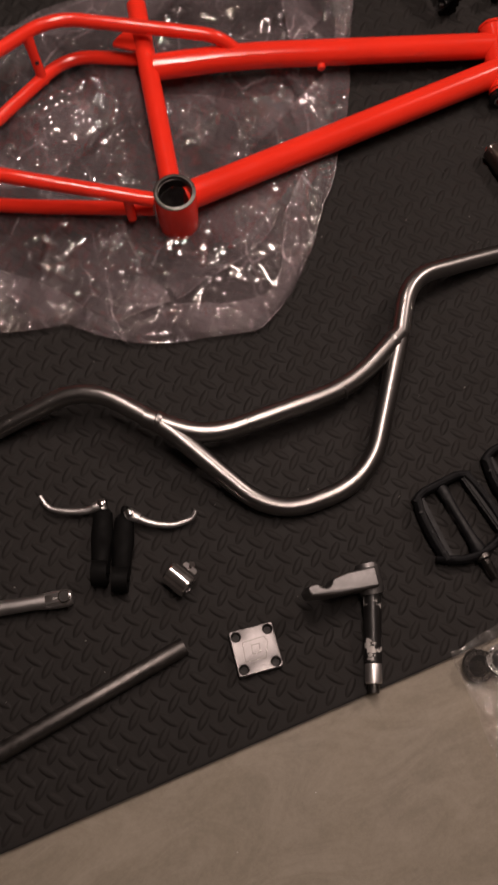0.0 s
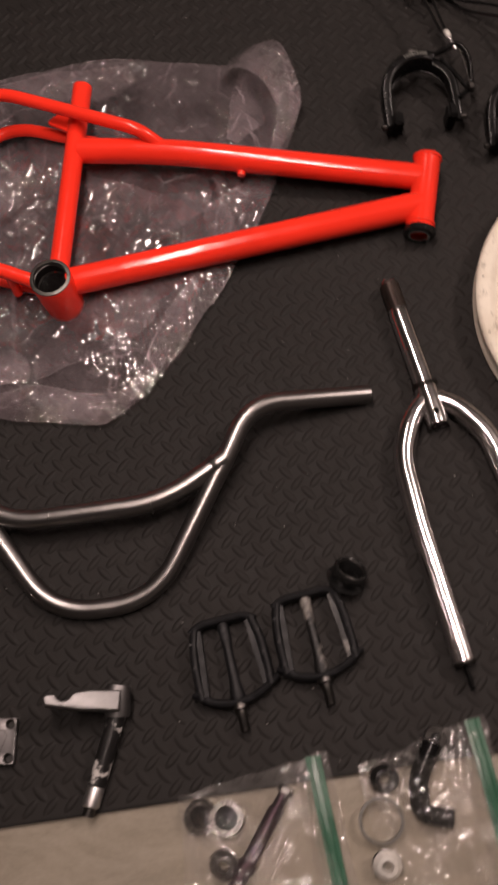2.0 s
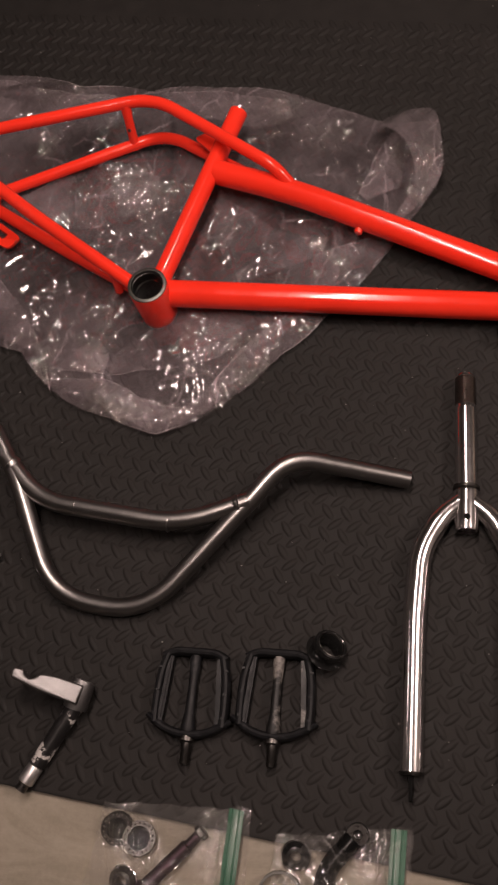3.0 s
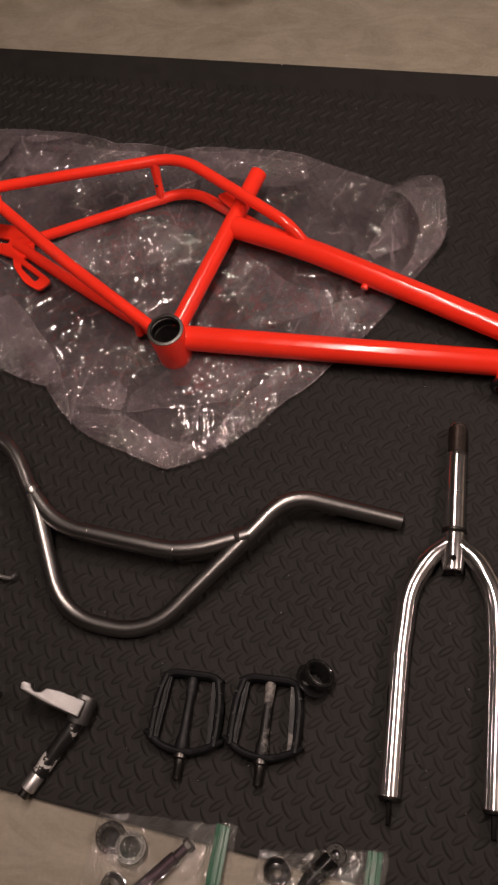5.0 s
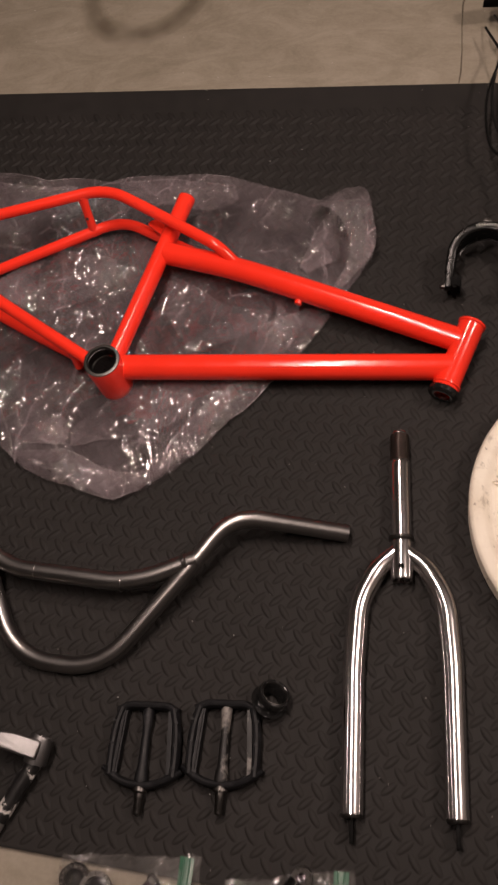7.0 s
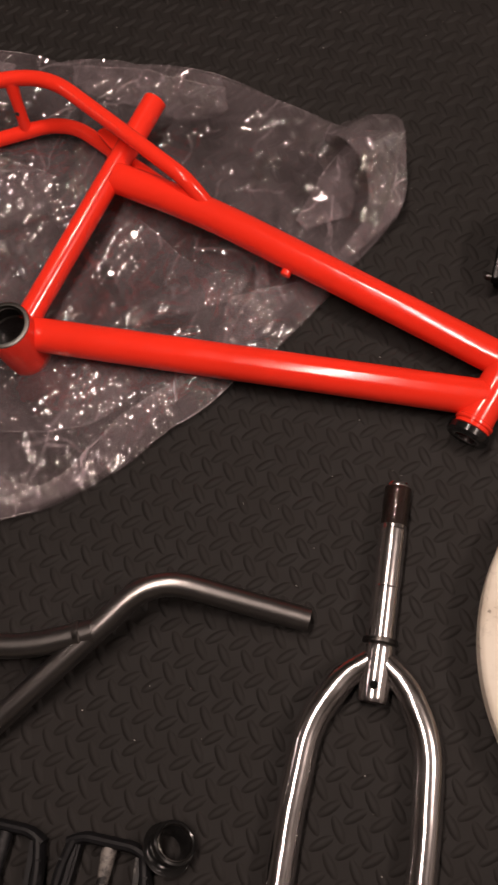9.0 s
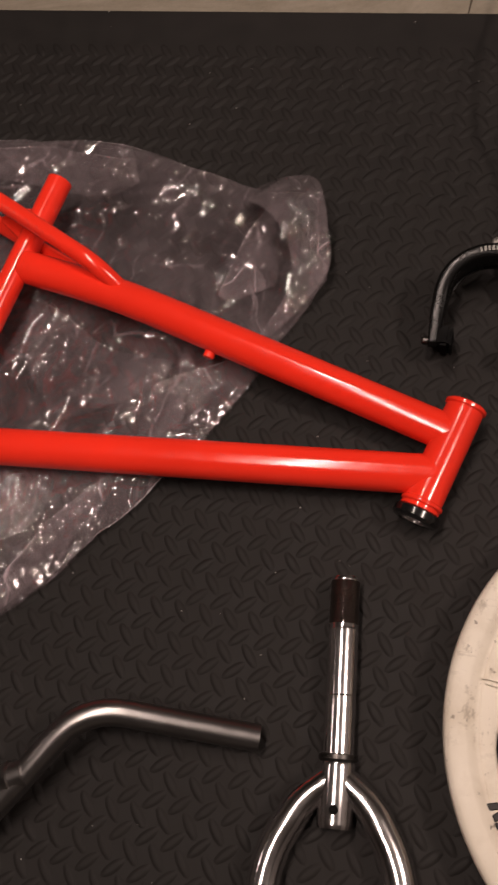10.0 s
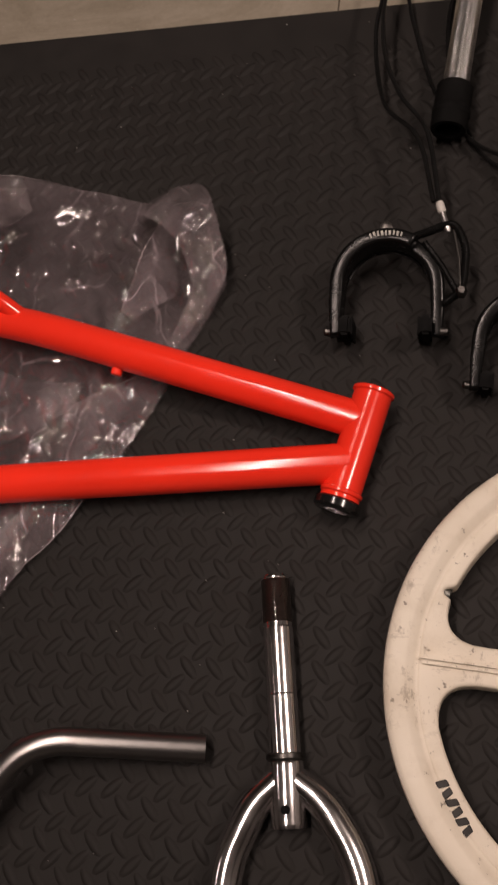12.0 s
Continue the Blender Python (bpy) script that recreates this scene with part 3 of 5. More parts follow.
def bag_panel(upper, lower, seed, t):
    """One folded-over panel with the pinched edge along its upper side."""
    def wave(p, k):
        x, y = p
        return V(x + 0.005 * noise.noise(V(x * 22, y * 22, k)), y + 0.005 * noise.noise(V(x * 22, y * 22, k + 5)), 0)

    a = fillet([V(x, y, 0) for x, y in upper], 0.010, 3) if len(upper) > 2 else [V(*upper[0], 0), V(*upper[1], 0)]
    b = [V(x, y, 0) for x, y in lower]

    def walked(pts, f):
        length = [0.0]
        for p, q in zip(pts, pts[1:]):
            length.append(length[-1] + (q - p).length)
        want = f * length[-1]
        for k in range(1, len(pts)):
            if want <= length[k] + 1e-9:
                return pts[k - 1].lerp(pts[k], (want - length[k - 1]) / max(1e-9, length[k] - length[k - 1]))
        return pts[-1]

    na, nb = 64, 18
    verts, faces, edge = [], [], []
    for i in range(na + 1):
        p, q = walked(a, i / na), walked(b, i / na)
        q = p.lerp(q, 0.10 + 0.90 * math.sin(math.pi * min(0.5, 0.06 + 0.8 * min(i, na - i) / na)) ** 0.7)
        for j in range(nb + 1):
            g = j / nb
            r = wave(p.lerp(q, g).xy, seed)
            z = 0.0135 + 0.007 * noise.noise(V(r.x * 16, r.y * 16, seed)) - 0.006 * g * g
            verts.append((r.x, r.y, max(0.004, z)))
        edge.append(V(*verts[-nb - 1]))
    for i in range(na):
        for j in range(nb):
            o = i * (nb + 1) + j
            faces.append((o, o + 1, o + nb + 2, o + nb + 1))
    panel = film_sheet("folded_panel", verts, faces, M_FOLD, t, 179)
    part("fold_edge", sweep(edge, [0.0004 + 0.0010 * abs(noise.noise(V(i * 0.23, seed, 2))) * min(1, i / 6, (na - i) / 6) for i in range(na + 1)], 6), M_FOLD_EDGE, panel, angle=179)


def plastic_bag():
    t = thing("plastic_bag", "crumpled clear plastic packing bag spread under the red frame", "plastic bag")
    cx, cy = 0.30, 0.85
    ang = [math.atan2(y - cy, x - cx) for x, y in BAG]
    dist = [math.hypot(x - cx, y - cy) for x, y in BAG]
    order = sorted(range(len(BAG)), key=lambda i: ang[i])
    A = np.array([ang[i] for i in order])
    D = np.array([dist[i] for i in order])
    A = np.concatenate([A - 2 * np.pi, A, A + 2 * np.pi])
    D = np.concatenate([D, D, D])
    n, m = 520, 150
    for layer, (base, amp, seed, name) in enumerate(((0.0030, 0.007, 1.7, "lower_film"), (0.0070, 0.012, 7.3, "upper_film"))):
        s = np.repeat(((np.arange(m) + 1) / m) ** 0.62, n).reshape(m, n)
        a = -np.pi + 2 * np.pi * np.repeat(np.arange(n)[None, :], m, 0) / n
        r = np.interp(a, A, D) * s
        wob = np.array([noise.noise(V(6 * math.cos(q), 6 * math.sin(q), seed)) + 0.5 * noise.noise(V(19 * math.cos(q), 19 * math.sin(q), seed)) for q in a[-1]])
        r = r * (1 + 0.008 * wob * s ** 3)
        X, Y = cx + r * np.cos(a), cy + r * np.sin(a)
        Z = np.array([noise.noise(V(x * 7, y * 7, seed)) + 0.12 * noise.noise(V(x * 19, y * 19, seed + 3)) for x, y in zip(X.ravel().tolist(), Y.ravel().tolist())]).reshape(m, n)
        edge = np.minimum(1.0, (1 - s) * 9)
        Z = base + amp * np.maximum(-0.2, Z + 0.25) * (0.3 + 0.7 * edge)
        Z += 0.42 * folds(21 + layer, 60, X, Y, 0.30, (0.010, 0.022)) * (0.35 + 0.65 * edge)
        Z = np.where(Z > 0.020, 0.020 + (Z - 0.020) * 0.4, Z)
        low = np.exp(-(((X - 0.10) / 0.16) ** 2 + ((Y - 0.86) / 0.07) ** 2))
        Z = np.maximum(Z * (1 - 0.6 * low) + 0.002, 0.0022 + 0.001 * layer)
        if layer:
            # the open mouth stands up at the corner by the frame's top tube
            Z += 0.052 * np.exp(-(((X - 0.768) / 0.042) ** 2 + ((Y - 1.040) / 0.060) ** 2))
        verts = [(cx, cy, base + 0.006)] + [tuple(p) for p in np.stack([X, Y, Z], -1).reshape(-1, 3).tolist()]
        faces = [(0, 1 + i, 1 + (i + 1) % n) for i in range(n)]
        for j in range(m - 1):
            for i in range(n):
                p, q = 1 + j * n + i, 1 + j * n + (i + 1) % n
                faces.append((p, p + n, q + n, q))
        film = film_sheet(name, verts, faces, M_FILM if layer else M_FILM_UNDER, t, 179)
        rim = [V(*verts[1 + (m - 1) * n + i % n]) for i in range(0, n + 1, 2)]
        if layer:
            part("film_edge", sweep(rim, [0.0002 + 0.0022 * max(0, noise.noise(V(k * 0.09, seed, 8))) for k in range(len(rim))], 6), M_FOLD_EDGE, film, angle=179)
    for k, (upper, lower) in enumerate(PANELS):
        bag_panel(upper, lower, 3.1 + 7.7 * k, t)
    # the rolled hem that stands up round the mouth
    hem = [V(0.700, 1.094, 0.024), V(0.738, 1.088, 0.052), V(0.776, 1.072, 0.070), V(0.792, 1.030, 0.060), V(0.798, 0.985, 0.028), V(0.765, 0.930, 0.016), V(0.742, 0.905, 0.008)]
    inn = [V(0.676, 1.060, 0.028), V(0.700, 1.050, 0.055), V(0.730, 1.030, 0.058), V(0.750, 1.005, 0.046), V(0.758, 0.970, 0.024), V(0.742, 0.930, 0.014), V(0.728, 0.905, 0.006)]
    a, b = spline(hem, 9), spline(inn, 9)
    verts, faces, wide = [], [], 9
    rng = random.Random(77)
    for p, q in zip(a, b):
        for k in range(wide):
            v = p.lerp(q, k / (wide - 1))
            verts.append((v.x, v.y, v.z + rng.uniform(-0.0006, 0.0006)))
    for i in range(len(a) - 1):
        for k in range(wide - 1):
            o = i * wide + k
            faces += [(o, o + 1, o + wide + 1), (o, o + wide + 1, o + wide)]
    film_sheet("mouth_hem", verts, faces, M_FOLD, t, 179)
    return t


plastic_bag()


# ---- handlebar ----
def handlebar():
    t = thing("handlebar", "bare raw-steel bicycle handlebar with welded crossbar lying on the mat", "handlebar")
    r = 0.0128
    main = [V(0.018, 0.494, 0.013), V(0.182, 0.499, 0.052), V(0.262, 0.400, 0.046), V(0.348, 0.245, 0.013), V(0.485, 0.243, 0.013),
            V(0.600, 0.405, 0.046), V(0.647, 0.479, 0.054), V(0.811, 0.481, 0.013)]
    part("main_tube", sweep(fillet(main, [0, 0.055, 0.02, 0.06, 0.06, 0.02, 0.055, 0], 10), r, 22, wall=0.002), M_STEEL, t)
    cross = [V(0.238, 0.427, 0.048), V(0.305, 0.371, 0.042), V(0.512, 0.365, 0.042), V(0.604, 0.410, 0.048)]
    part("crossbar", sweep(fillet(cross, 0.05, 9), 0.0134, 22), M_STEEL, t)
    for c, d in (((0.243, 0.423, 0.048), (0.305, 0.374, 0.042)), ((0.602, 0.409, 0.048), (0.512, 0.368, 0.042))):
        bm = lathe([(0.0110, -0.003), (0.0150, 0.0), (0.0144, 0.004), (0.0133, 0.007)], along(V(*c).lerp(V(*d), 0.13), d), 22)
        part("weld_bead", bm, M_STEEL, t, "ringed weld bead")
    for x, y, d in ((0.360, 0.3694, 1), (0.497, 0.3655, 1)):
        part("collar_mark", lathe([(0.0133, 0.0), (0.0139, 0.001), (0.0133, 0.002)], along((x, y, 0.042), (x + d, y - 0.02, 0.042)), 22), M_STEEL, t)
    # black plug that paints the shade inside the open bar end
    part("end_bore_shade", lathe([(0.0108, 0), (0.0108, 0.001)], along((0.8080, 0.481, 0.0138), (0.9, 0.482, -0.01)), 20), M_INK_HOLE_SHADE, t, "dark disc for the shade inside an open tube end")
    return t


handlebar()


# ---- chrome fork ----
def fork():
    t = thing("bicycle_fork", "polished chrome rigid bicycle fork lying on the mat", "fork")
    top, race, low = V(0.8695, 0.645, 0.0174), V(0.8880, 0.477, 0.0174), V(0.8940, 0.417, 0.0176)
    u = (low - top).normalized()
    side = V(-u.y, u.x, 0)
    part("steerer_tube", sweep([top, top + u * 0.002, top + u * 0.003, top + u * 0.0495, top + u * 0.050, top + u * 0.051, top + u * 0.0516, race - u * 0.001, race], [0.0128, 0.0137, 0.0137, 0.0137, 0.0138, 0.0144, 0.0144, 0.0144, 0.0144], 32, wall=0.003), M_CHROME, t)
    bm = bmesh.new()
    for k in range(30):
        lathe([(0.0138, 0.0), (0.0142, 0.0007), (0.0138, 0.0014)], along(top + u * (0.004 + k * 0.0014), low), 22, bm)
    part("thread", bm, M_THREAD, t, "fine screw thread")
    part("ring_mark", lathe([(0.0144, 0.0), (0.01488, 0.001), (0.0144, 0.002)], along(top + u * 0.112, low), 24), M_CHROME, t)
    part("crown_race", lathe([(0.0150, 0.0), (0.0178, 0.001), (0.0182, 0.005), (0.0160, 0.007)], along(race - u * 0.004, low), 28), M_DARK_METAL, t, "dark crown race ring")
    part("crown_lug", sweep([race + u * 0.003, race + u * 0.004, race + u * 0.006, low - u * 0.004, low - u * 0.003, low], [0.0154, 0.0160, 0.0161, 0.0161, 0.0160, 0.0152], 26, wall=0.0025), M_CHROME, t)
    # no hole is cut here: a matt black disc gives its shade
    part("brake_hole_shade", lathe([(0.0042, -0.002), (0.0042, 0.0008), (0.0001, 0.0008)], pose(0.8924, 0.4330, 0.0335), 18), M_BLACK, t, "dark disc for the shade in the brake hole")
    ax = V(0.10, -1, 0).normalized()
    sd = V(1, 0.10, 0).normalized()
    for s in (-1, 1):
        o = race + u * 0.018
        pts = [o + sd * s * 0.006 + V(0, 0, 0.000), o + sd * s * 0.031 + ax * 0.020, o + sd * s * 0.0600 + ax * 0.070, o + sd * s * 0.0655 + ax * 0.16, o + sd * s * 0.0655 + ax * 0.349 + V(0, 0, -0.001)]
        curve = fillet(pts, [0, 0.035, 0.05, 0.02, 0], 9)
        rad = [0.0130 + 0.0022 * min(1, k / 10) - 0.0008 * max(0, (k - 20)) / (len(curve) - 20) for k in range(len(curve))]
        leg = part("fork_leg", sweep(curve, rad, 26), M_CHROME, t)
        e = curve[-1]
        ang = math.degrees(math.atan2(ax.y, ax.x)) + 90
        dp = part("dropout", plate([round_poly([(-0.006, 0.012), (-0.0085, -0.020), (-0.006, -0.034), (-0.0025, -0.034), (-0.0025, -0.016), (0.0025, -0.016), (0.0025, -0.034), (0.006, -0.034), (0.0085, -0.020), (0.006, 0.012)], 0.002)], 0.005, 0.0008,
                                   Matrix.Translation(e) @ pose(0, 0, 0, 0, 0, ang) @ pose(0, 0, -0.004, 0, 90 * s, 0)), M_BLACK, leg, "dark slotted wheel dropout")
        part("leg_cap", lathe([(0.0142, 0.0), (0.0146, 0.003), (0.0128, 0.0065)], along(e - ax * 0.002, e + ax), 24), M_DARK_METAL, leg, "dark leg end cap")
    return t


fork()


# ---- white five-spoke wheel ----
def wheel():
    c = V(1.212, 0.547, 0)
    t = thing("mag_wheel", "scuffed ivory-white moulded five-spoke bicycle wheel lying flat", "wheel", pose(c.x, c.y, 0))
    R, Ri, turn = 0.2355, 0.190, 174.0
    prof = [(0.2050, 0.004), (0.2290, 0.002), (0.2345, 0.005), (0.2355, 0.011), (0.2320, 0.019), (0.2330, 0.024), (0.2320, 0.030), (0.2355, 0.036), (0.2340, 0.0415), (0.2290, 0.0440), (0.2180, 0.0445), (0.2145, 0.0435),
            (0.2085, 0.0385), (0.2062, 0.0372), (0.2040, 0.0370), (0.2020, 0.0300), (0.2020, 0.0100)]
    rim = part("rim", lathe(prof, None, 180, closed=True), M_IVORY, t, angle=50)

    va = math.atan2(0.630 - c.y, 1.0335 - c.x)

    def window(k):
        a0, a1 = radians(turn + 72 * k), radians(turn + 72 * (k + 1))
        half = 0.0175

        def edge(a, s, r):
            w = half * s
            return (math.cos(a) * r - math.sin(a) * w, math.sin(a) * r + math.cos(a) * w)

        o0, o1 = Ri * 0.985, 0.062
        pts = [edge(a0, 1, o1), edge(a0, 1, o0)]
        b0 = math.atan2(pts[1][1], pts[1][0])
        last = edge(a1, -1, o0)
        b1 = math.atan2(last[1], last[0])
        while b1 < b0:
            b1 += 2 * math.pi
        arc = [(Ri * math.cos(b0 + (b1 - b0) * q / 16), Ri * math.sin(b0 + (b1 - b0) * q / 16)) for q in range(17)]
        # round the long corners by hand so that the arc keeps its shape
        line0 = [Vector(edge(a0, 1, o1)), Vector(edge(a0, 1, Ri - 0.042))]
        line1 = [Vector(edge(a1, -1, Ri - 0.042)), Vector(edge(a1, -1, o1))]
        g = 0.040 / Ri
        c0 = Vector((Ri * math.cos(b0 + g), Ri * math.sin(b0 + g)))
        c1 = Vector((Ri * math.cos(b1 - g), Ri * math.sin(b1 - g)))
        k0, k1 = Vector(arc[0]), Vector(arc[-1])
        out = []

        def bez(p, b, q):
            for i in range(11):
                s = i / 10
                out.append(tuple(p * (1 - s) ** 2 + b * 2 * s * (1 - s) + q * s * s))

        bez(line0[1], k0, c0)
        for q in range(1, 60):
            b = b0 + g + (b1 - b0 - 2 * g) * q / 60
            away = (b - va + math.pi) % (2 * math.pi) - math.pi
            r = Ri + 0.009 * math.exp(-(away / 0.030) ** 2)  # the chipped valve opening
            out.append((r * math.cos(b), r * math.sin(b)))
        bez(c1, k1, line1[0])
        i0, i1 = line1[1], line0[0]
        mid = (i0 + i1) / 2 * 1.06
        d0, d1 = (line1[0] - i0).normalized() * 0.012, (line0[1] - i1).normalized() * 0.012
        bez(i0 + d0, i0, i0.lerp(mid, 0.6))
        bez(i1.lerp(mid, 0.6), i1, i1 + d1)
        return out

    web = part("web", plate([circle(0, 0, 0.2062, 160)] + [window(k) for k in range(5)] + [circle(0, 0, 0.030, 40)], 0.030, 0.0035, pose(0, 0, 0.0225)), M_IVORY, t, angle=50)
    for k in range(5):
        a = turn + 72 * k
        rib = part("spoke_rib", block((0.150, 0.0095, 0.014), pose(0, 0, 0, 0, 0, a) @ pose(0.130, 0, 0.0385), 0.0038), M_IVORY, web)
    part("hub_boss", lathe([(0.046, 0.004), (0.050, 0.008), (0.050, 0.040), (0.040, 0.050), (0.026, 0.052), (0.026, 0.0)], None, 48, closed=True), M_IVORY, t)
    part("hub_shell", lathe([(0.0255, -0.004), (0.0255, 0.056), (0.018, 0.060), (0.010, 0.060), (0.010, 0.030)], pose(0, 0, 0.005), 32), M_ALU, t, "satin aluminium hub shell")
    part("axle", lathe([(0.0048, 0.0), (0.0048, 0.085)], pose(0, 0, 0.0), 16), M_CHROME, t, "steel wheel axle")
    part("valve_hole", lathe([(0.0058, -0.006), (0.0058, 0.006), (0.0040, 0.006), (0.0040, -0.006)], pose(0.1985 * math.cos(va), 0.1985 * math.sin(va), 0.0265) @ pose(0, 0, 0, 0, 90, math.degrees(va)), 20, closed=True), M_LIP, rim, "bare valve hole rim")
    # black lettered decal as plain shapes
    d0, d1 = V(1.0262, 0.4660), V(1.0505, 0.4225)
    aim = math.degrees(math.atan2(d1.y - d0.y, d1.x - d0.x))
    for q in range(6):
        p = d0.lerp(d1, (q + 0.5) / 6)
        bm = block((0.0062, 0.0100 - 0.0012 * (q % 2), 0.0006), None, 0.0008, None, 1)
        for v in bm.verts:
            v.co.x += (0.22, -0.2, 0.3, -0.15, 0.25, -0.25)[q] * v.co.y
        bm.transform(pose(p.x - c.x, p.y - c.y, 0.0378, 0, 0, aim))
        part("decal_mark", bm, M_INK_HOLE_SHADE, web, "black printed decal mark")
    return t


wheel()


# ---- brake calipers ----
def caliper():
    t = thing("brake_caliper", "glossy black side-pull brake caliper lying on its pads", "brake caliper", group="brake calipers")
    CY, RO, RI = 0.068, 0.063, 0.047

    def arc(r, a0, a1, cx=0.0, cy=CY, n=14, z=0.0):
        return [V(cx + r * math.cos(radians(a0 + (a1 - a0) * k / n)), cy + r * math.sin(radians(a0 + (a1 - a0) * k / n)), z) for k in range(n + 1)]

    def arm(name, side, reach, deep, lift):
        """A bowed arm, deep over the arch and slim at its foot."""
        outer, inner = arc(RO, 180, reach, n=22), arc(RI, reach, 180, n=22)
        o = [(p.x, p.y) for p in outer + inner] + [(-0.0485, 0.046), (-0.0490, 0.014), (-0.0615, 0.012), (-0.0635, 0.046)]
        bm = plate([o], deep, 0.0042)
        for v in bm.verts:
            v.co.z *= 0.42 + 0.58 * min(1, max(0, (v.co.y - 0.020) / 0.075)) ** 0.8
            v.co.z += lift
            v.co.x *= side
        part(name, bm, M_CALIPER, t, angle=45)

    arm("front_arm", 1, 58, 0.046, 0.002)
    arm("rear_arm", -1, 74, 0.026, -0.004)
    part("upper_arm", sweep(fillet([V(0.022, 0.122, 0.010), V(0.048, 0.130, 0.012), V(0.072, 0.140, 0.012), V(0.086, 0.112, 0.010), V(0.083, 0.064, 0.006), V(0.062, 0.048, 0.004)], 0.014), 0.0046, 12, flat=1.3), M_CALIPER, t)
    part("upper_arm_brace", sweep([V(0.040, 0.118, 0.010), V(0.060, 0.090, 0.008), V(0.078, 0.058, 0.006)], 0.0036, 10), M_CALIPER, t)
    part("anchor_bolt", lathe([(0.0040, -0.008), (0.0064, -0.007), (0.0064, 0.007), (0.0040, 0.009)], pose(0.081, 0.060, 0.010), 6), M_DARK_METAL, t, "small dark cable anchor bolt")
    for x in (-0.056, 0.056):
        s = 1 if x < 0 else -1
        pad = part("brake_pad", block((0.013, 0.022, 0.050), pose(x + s * 0.012, 0.020, 0.0), 0.003), M_BLACK, t, "black rubber brake pad")
        for k in (-1, 0, 1):
            part("pad_groove_rib", block((0.0025, 0.0215, 0.011), pose(x + s * 0.0195, 0.020, 0.016 * k), 0.001), M_BLACK, pad)
        part("pad_bolt", lathe([(0.005, 0), (0.005, 0.008), (0.0035, 0.010)], along((x * 1.06, 0.018, 0), (x * 1.3, 0.018, 0)), 12), M_DARK_METAL, pad)
    part("pivot_bolt", lathe([(0.0045, -0.040), (0.0075, -0.038), (0.0075, -0.030), (0.0045, -0.028), (0.0045, 0.013), (0.0070, 0.013), (0.0070, 0.017), (0.004, 0.018)], pose(-0.002, 0.134, 0.0), 16), M_DARK_METAL, t, "dark pivot bolt and nut")
    part("spring", sweep(arc(0.047, 20, 160, n=16, z=-0.014), 0.0016, 8), M_CALIPER, t)
    for k in range(9):
        a = 74 + 4.4 * k
        part("decal_bar", block((0.0022 + 0.0008 * (k % 2), 0.0055, 0.0006), pose(0.0560 * math.cos(radians(a)), CY + 0.0560 * math.sin(radians(a)), 0.0252, 0, 0, a - 90), 0.0001), M_LIP, t, "grey printed mark")
    part("barrel_adjuster", lathe([(0.003, 0), (0.0042, 0.004), (0.0042, 0.012), (0.0030, 0.014), (0.0030, 0.026)], along((0.066, 0.128, 0.012), (0.056, 0.160, 0.014)), 14), M_ALU, t, "silver barrel adjuster")
    part("ferrule", lathe([(0.0040, 0), (0.0048, 0.002), (0.0048, 0.010), (0.0038, 0.013)], along((0.059, 0.150, 0.0135), (0.052, 0.172, 0.015)), 14), M_WHITE, t, "pale plastic cable ferrule")
    part("cable_wire", sweep([V(0.080, 0.062, 0.012), V(0.078, 0.096, 0.012), V(0.072, 0.130, 0.012)], 0.0010, 8), M_DARK_METAL, t)
    return t


CAL_A = pose(0.975, 0.888, 0.025, 12, 0, -2) @ Matrix.Scale(0.94, 4)
CAL_B = pose(1.112, 0.820, 0.025, 12, 0, -6) @ Matrix.Scale(0.94, 4)
cal = caliper()
cal.matrix_basis = CAL_A
cal_b = copy_thing(cal, CAL_B)


# ---- brake cables ----
def cable(name, pts, label):
    t = thing(name, label, "cable")
    part("housing", sweep(spline(pts, 10), 0.0026, 10), M_BLACK_GLOSS, t)
    return t


fa = CAL_A @ V(0.0555, 0.162, 0.0142)
fb = CAL_B @ V(0.0555, 0.162, 0.0142)
cable("brake_cable", [fa, V(1.020, 1.125, 0.070), V(0.990, 1.18, 0.070), V(0.972, 1.26, 0.060), V(0.976, 1.36, 0.055), V(1.00, 1.45, 0.045), V(1.06, 1.52, 0.02)], "black brake cable housing looping across the mat")
cable("brake_cable", [fa + V(-0.006, 0.004, -0.004), V(1.010, 1.125, 0.060), V(0.972, 1.19, 0.045), V(0.962, 1.29, 0.050), V(0.980, 1.37, 0.06), V(0.99, 1.44, 0.05), V(0.965, 1.53, 0.02)], "black brake cable housing looping across the mat")
cable("brake_cable", [fb, V(1.140, 1.07, 0.05), V(1.070, 1.15, 0.015), V(1.030, 1.23, 0.006), V(1.006, 1.32, 0.02), V(0.990, 1.40, 0.03), V(0.95, 1.50, 0.02)], "black brake cable housing running back over the mat")
cable("brake_cable", [fb + V(0.006, 0.002, -0.004), V(1.150, 1.06, 0.035), V(1.085, 1.13, 0.008), V(1.060, 1.20, 0.005), V(1.045, 1.30, 0.005), V(1.06, 1.40, 0.006), V(1.12, 1.50, -0.004)], "black brake cable housing running back over the mat")



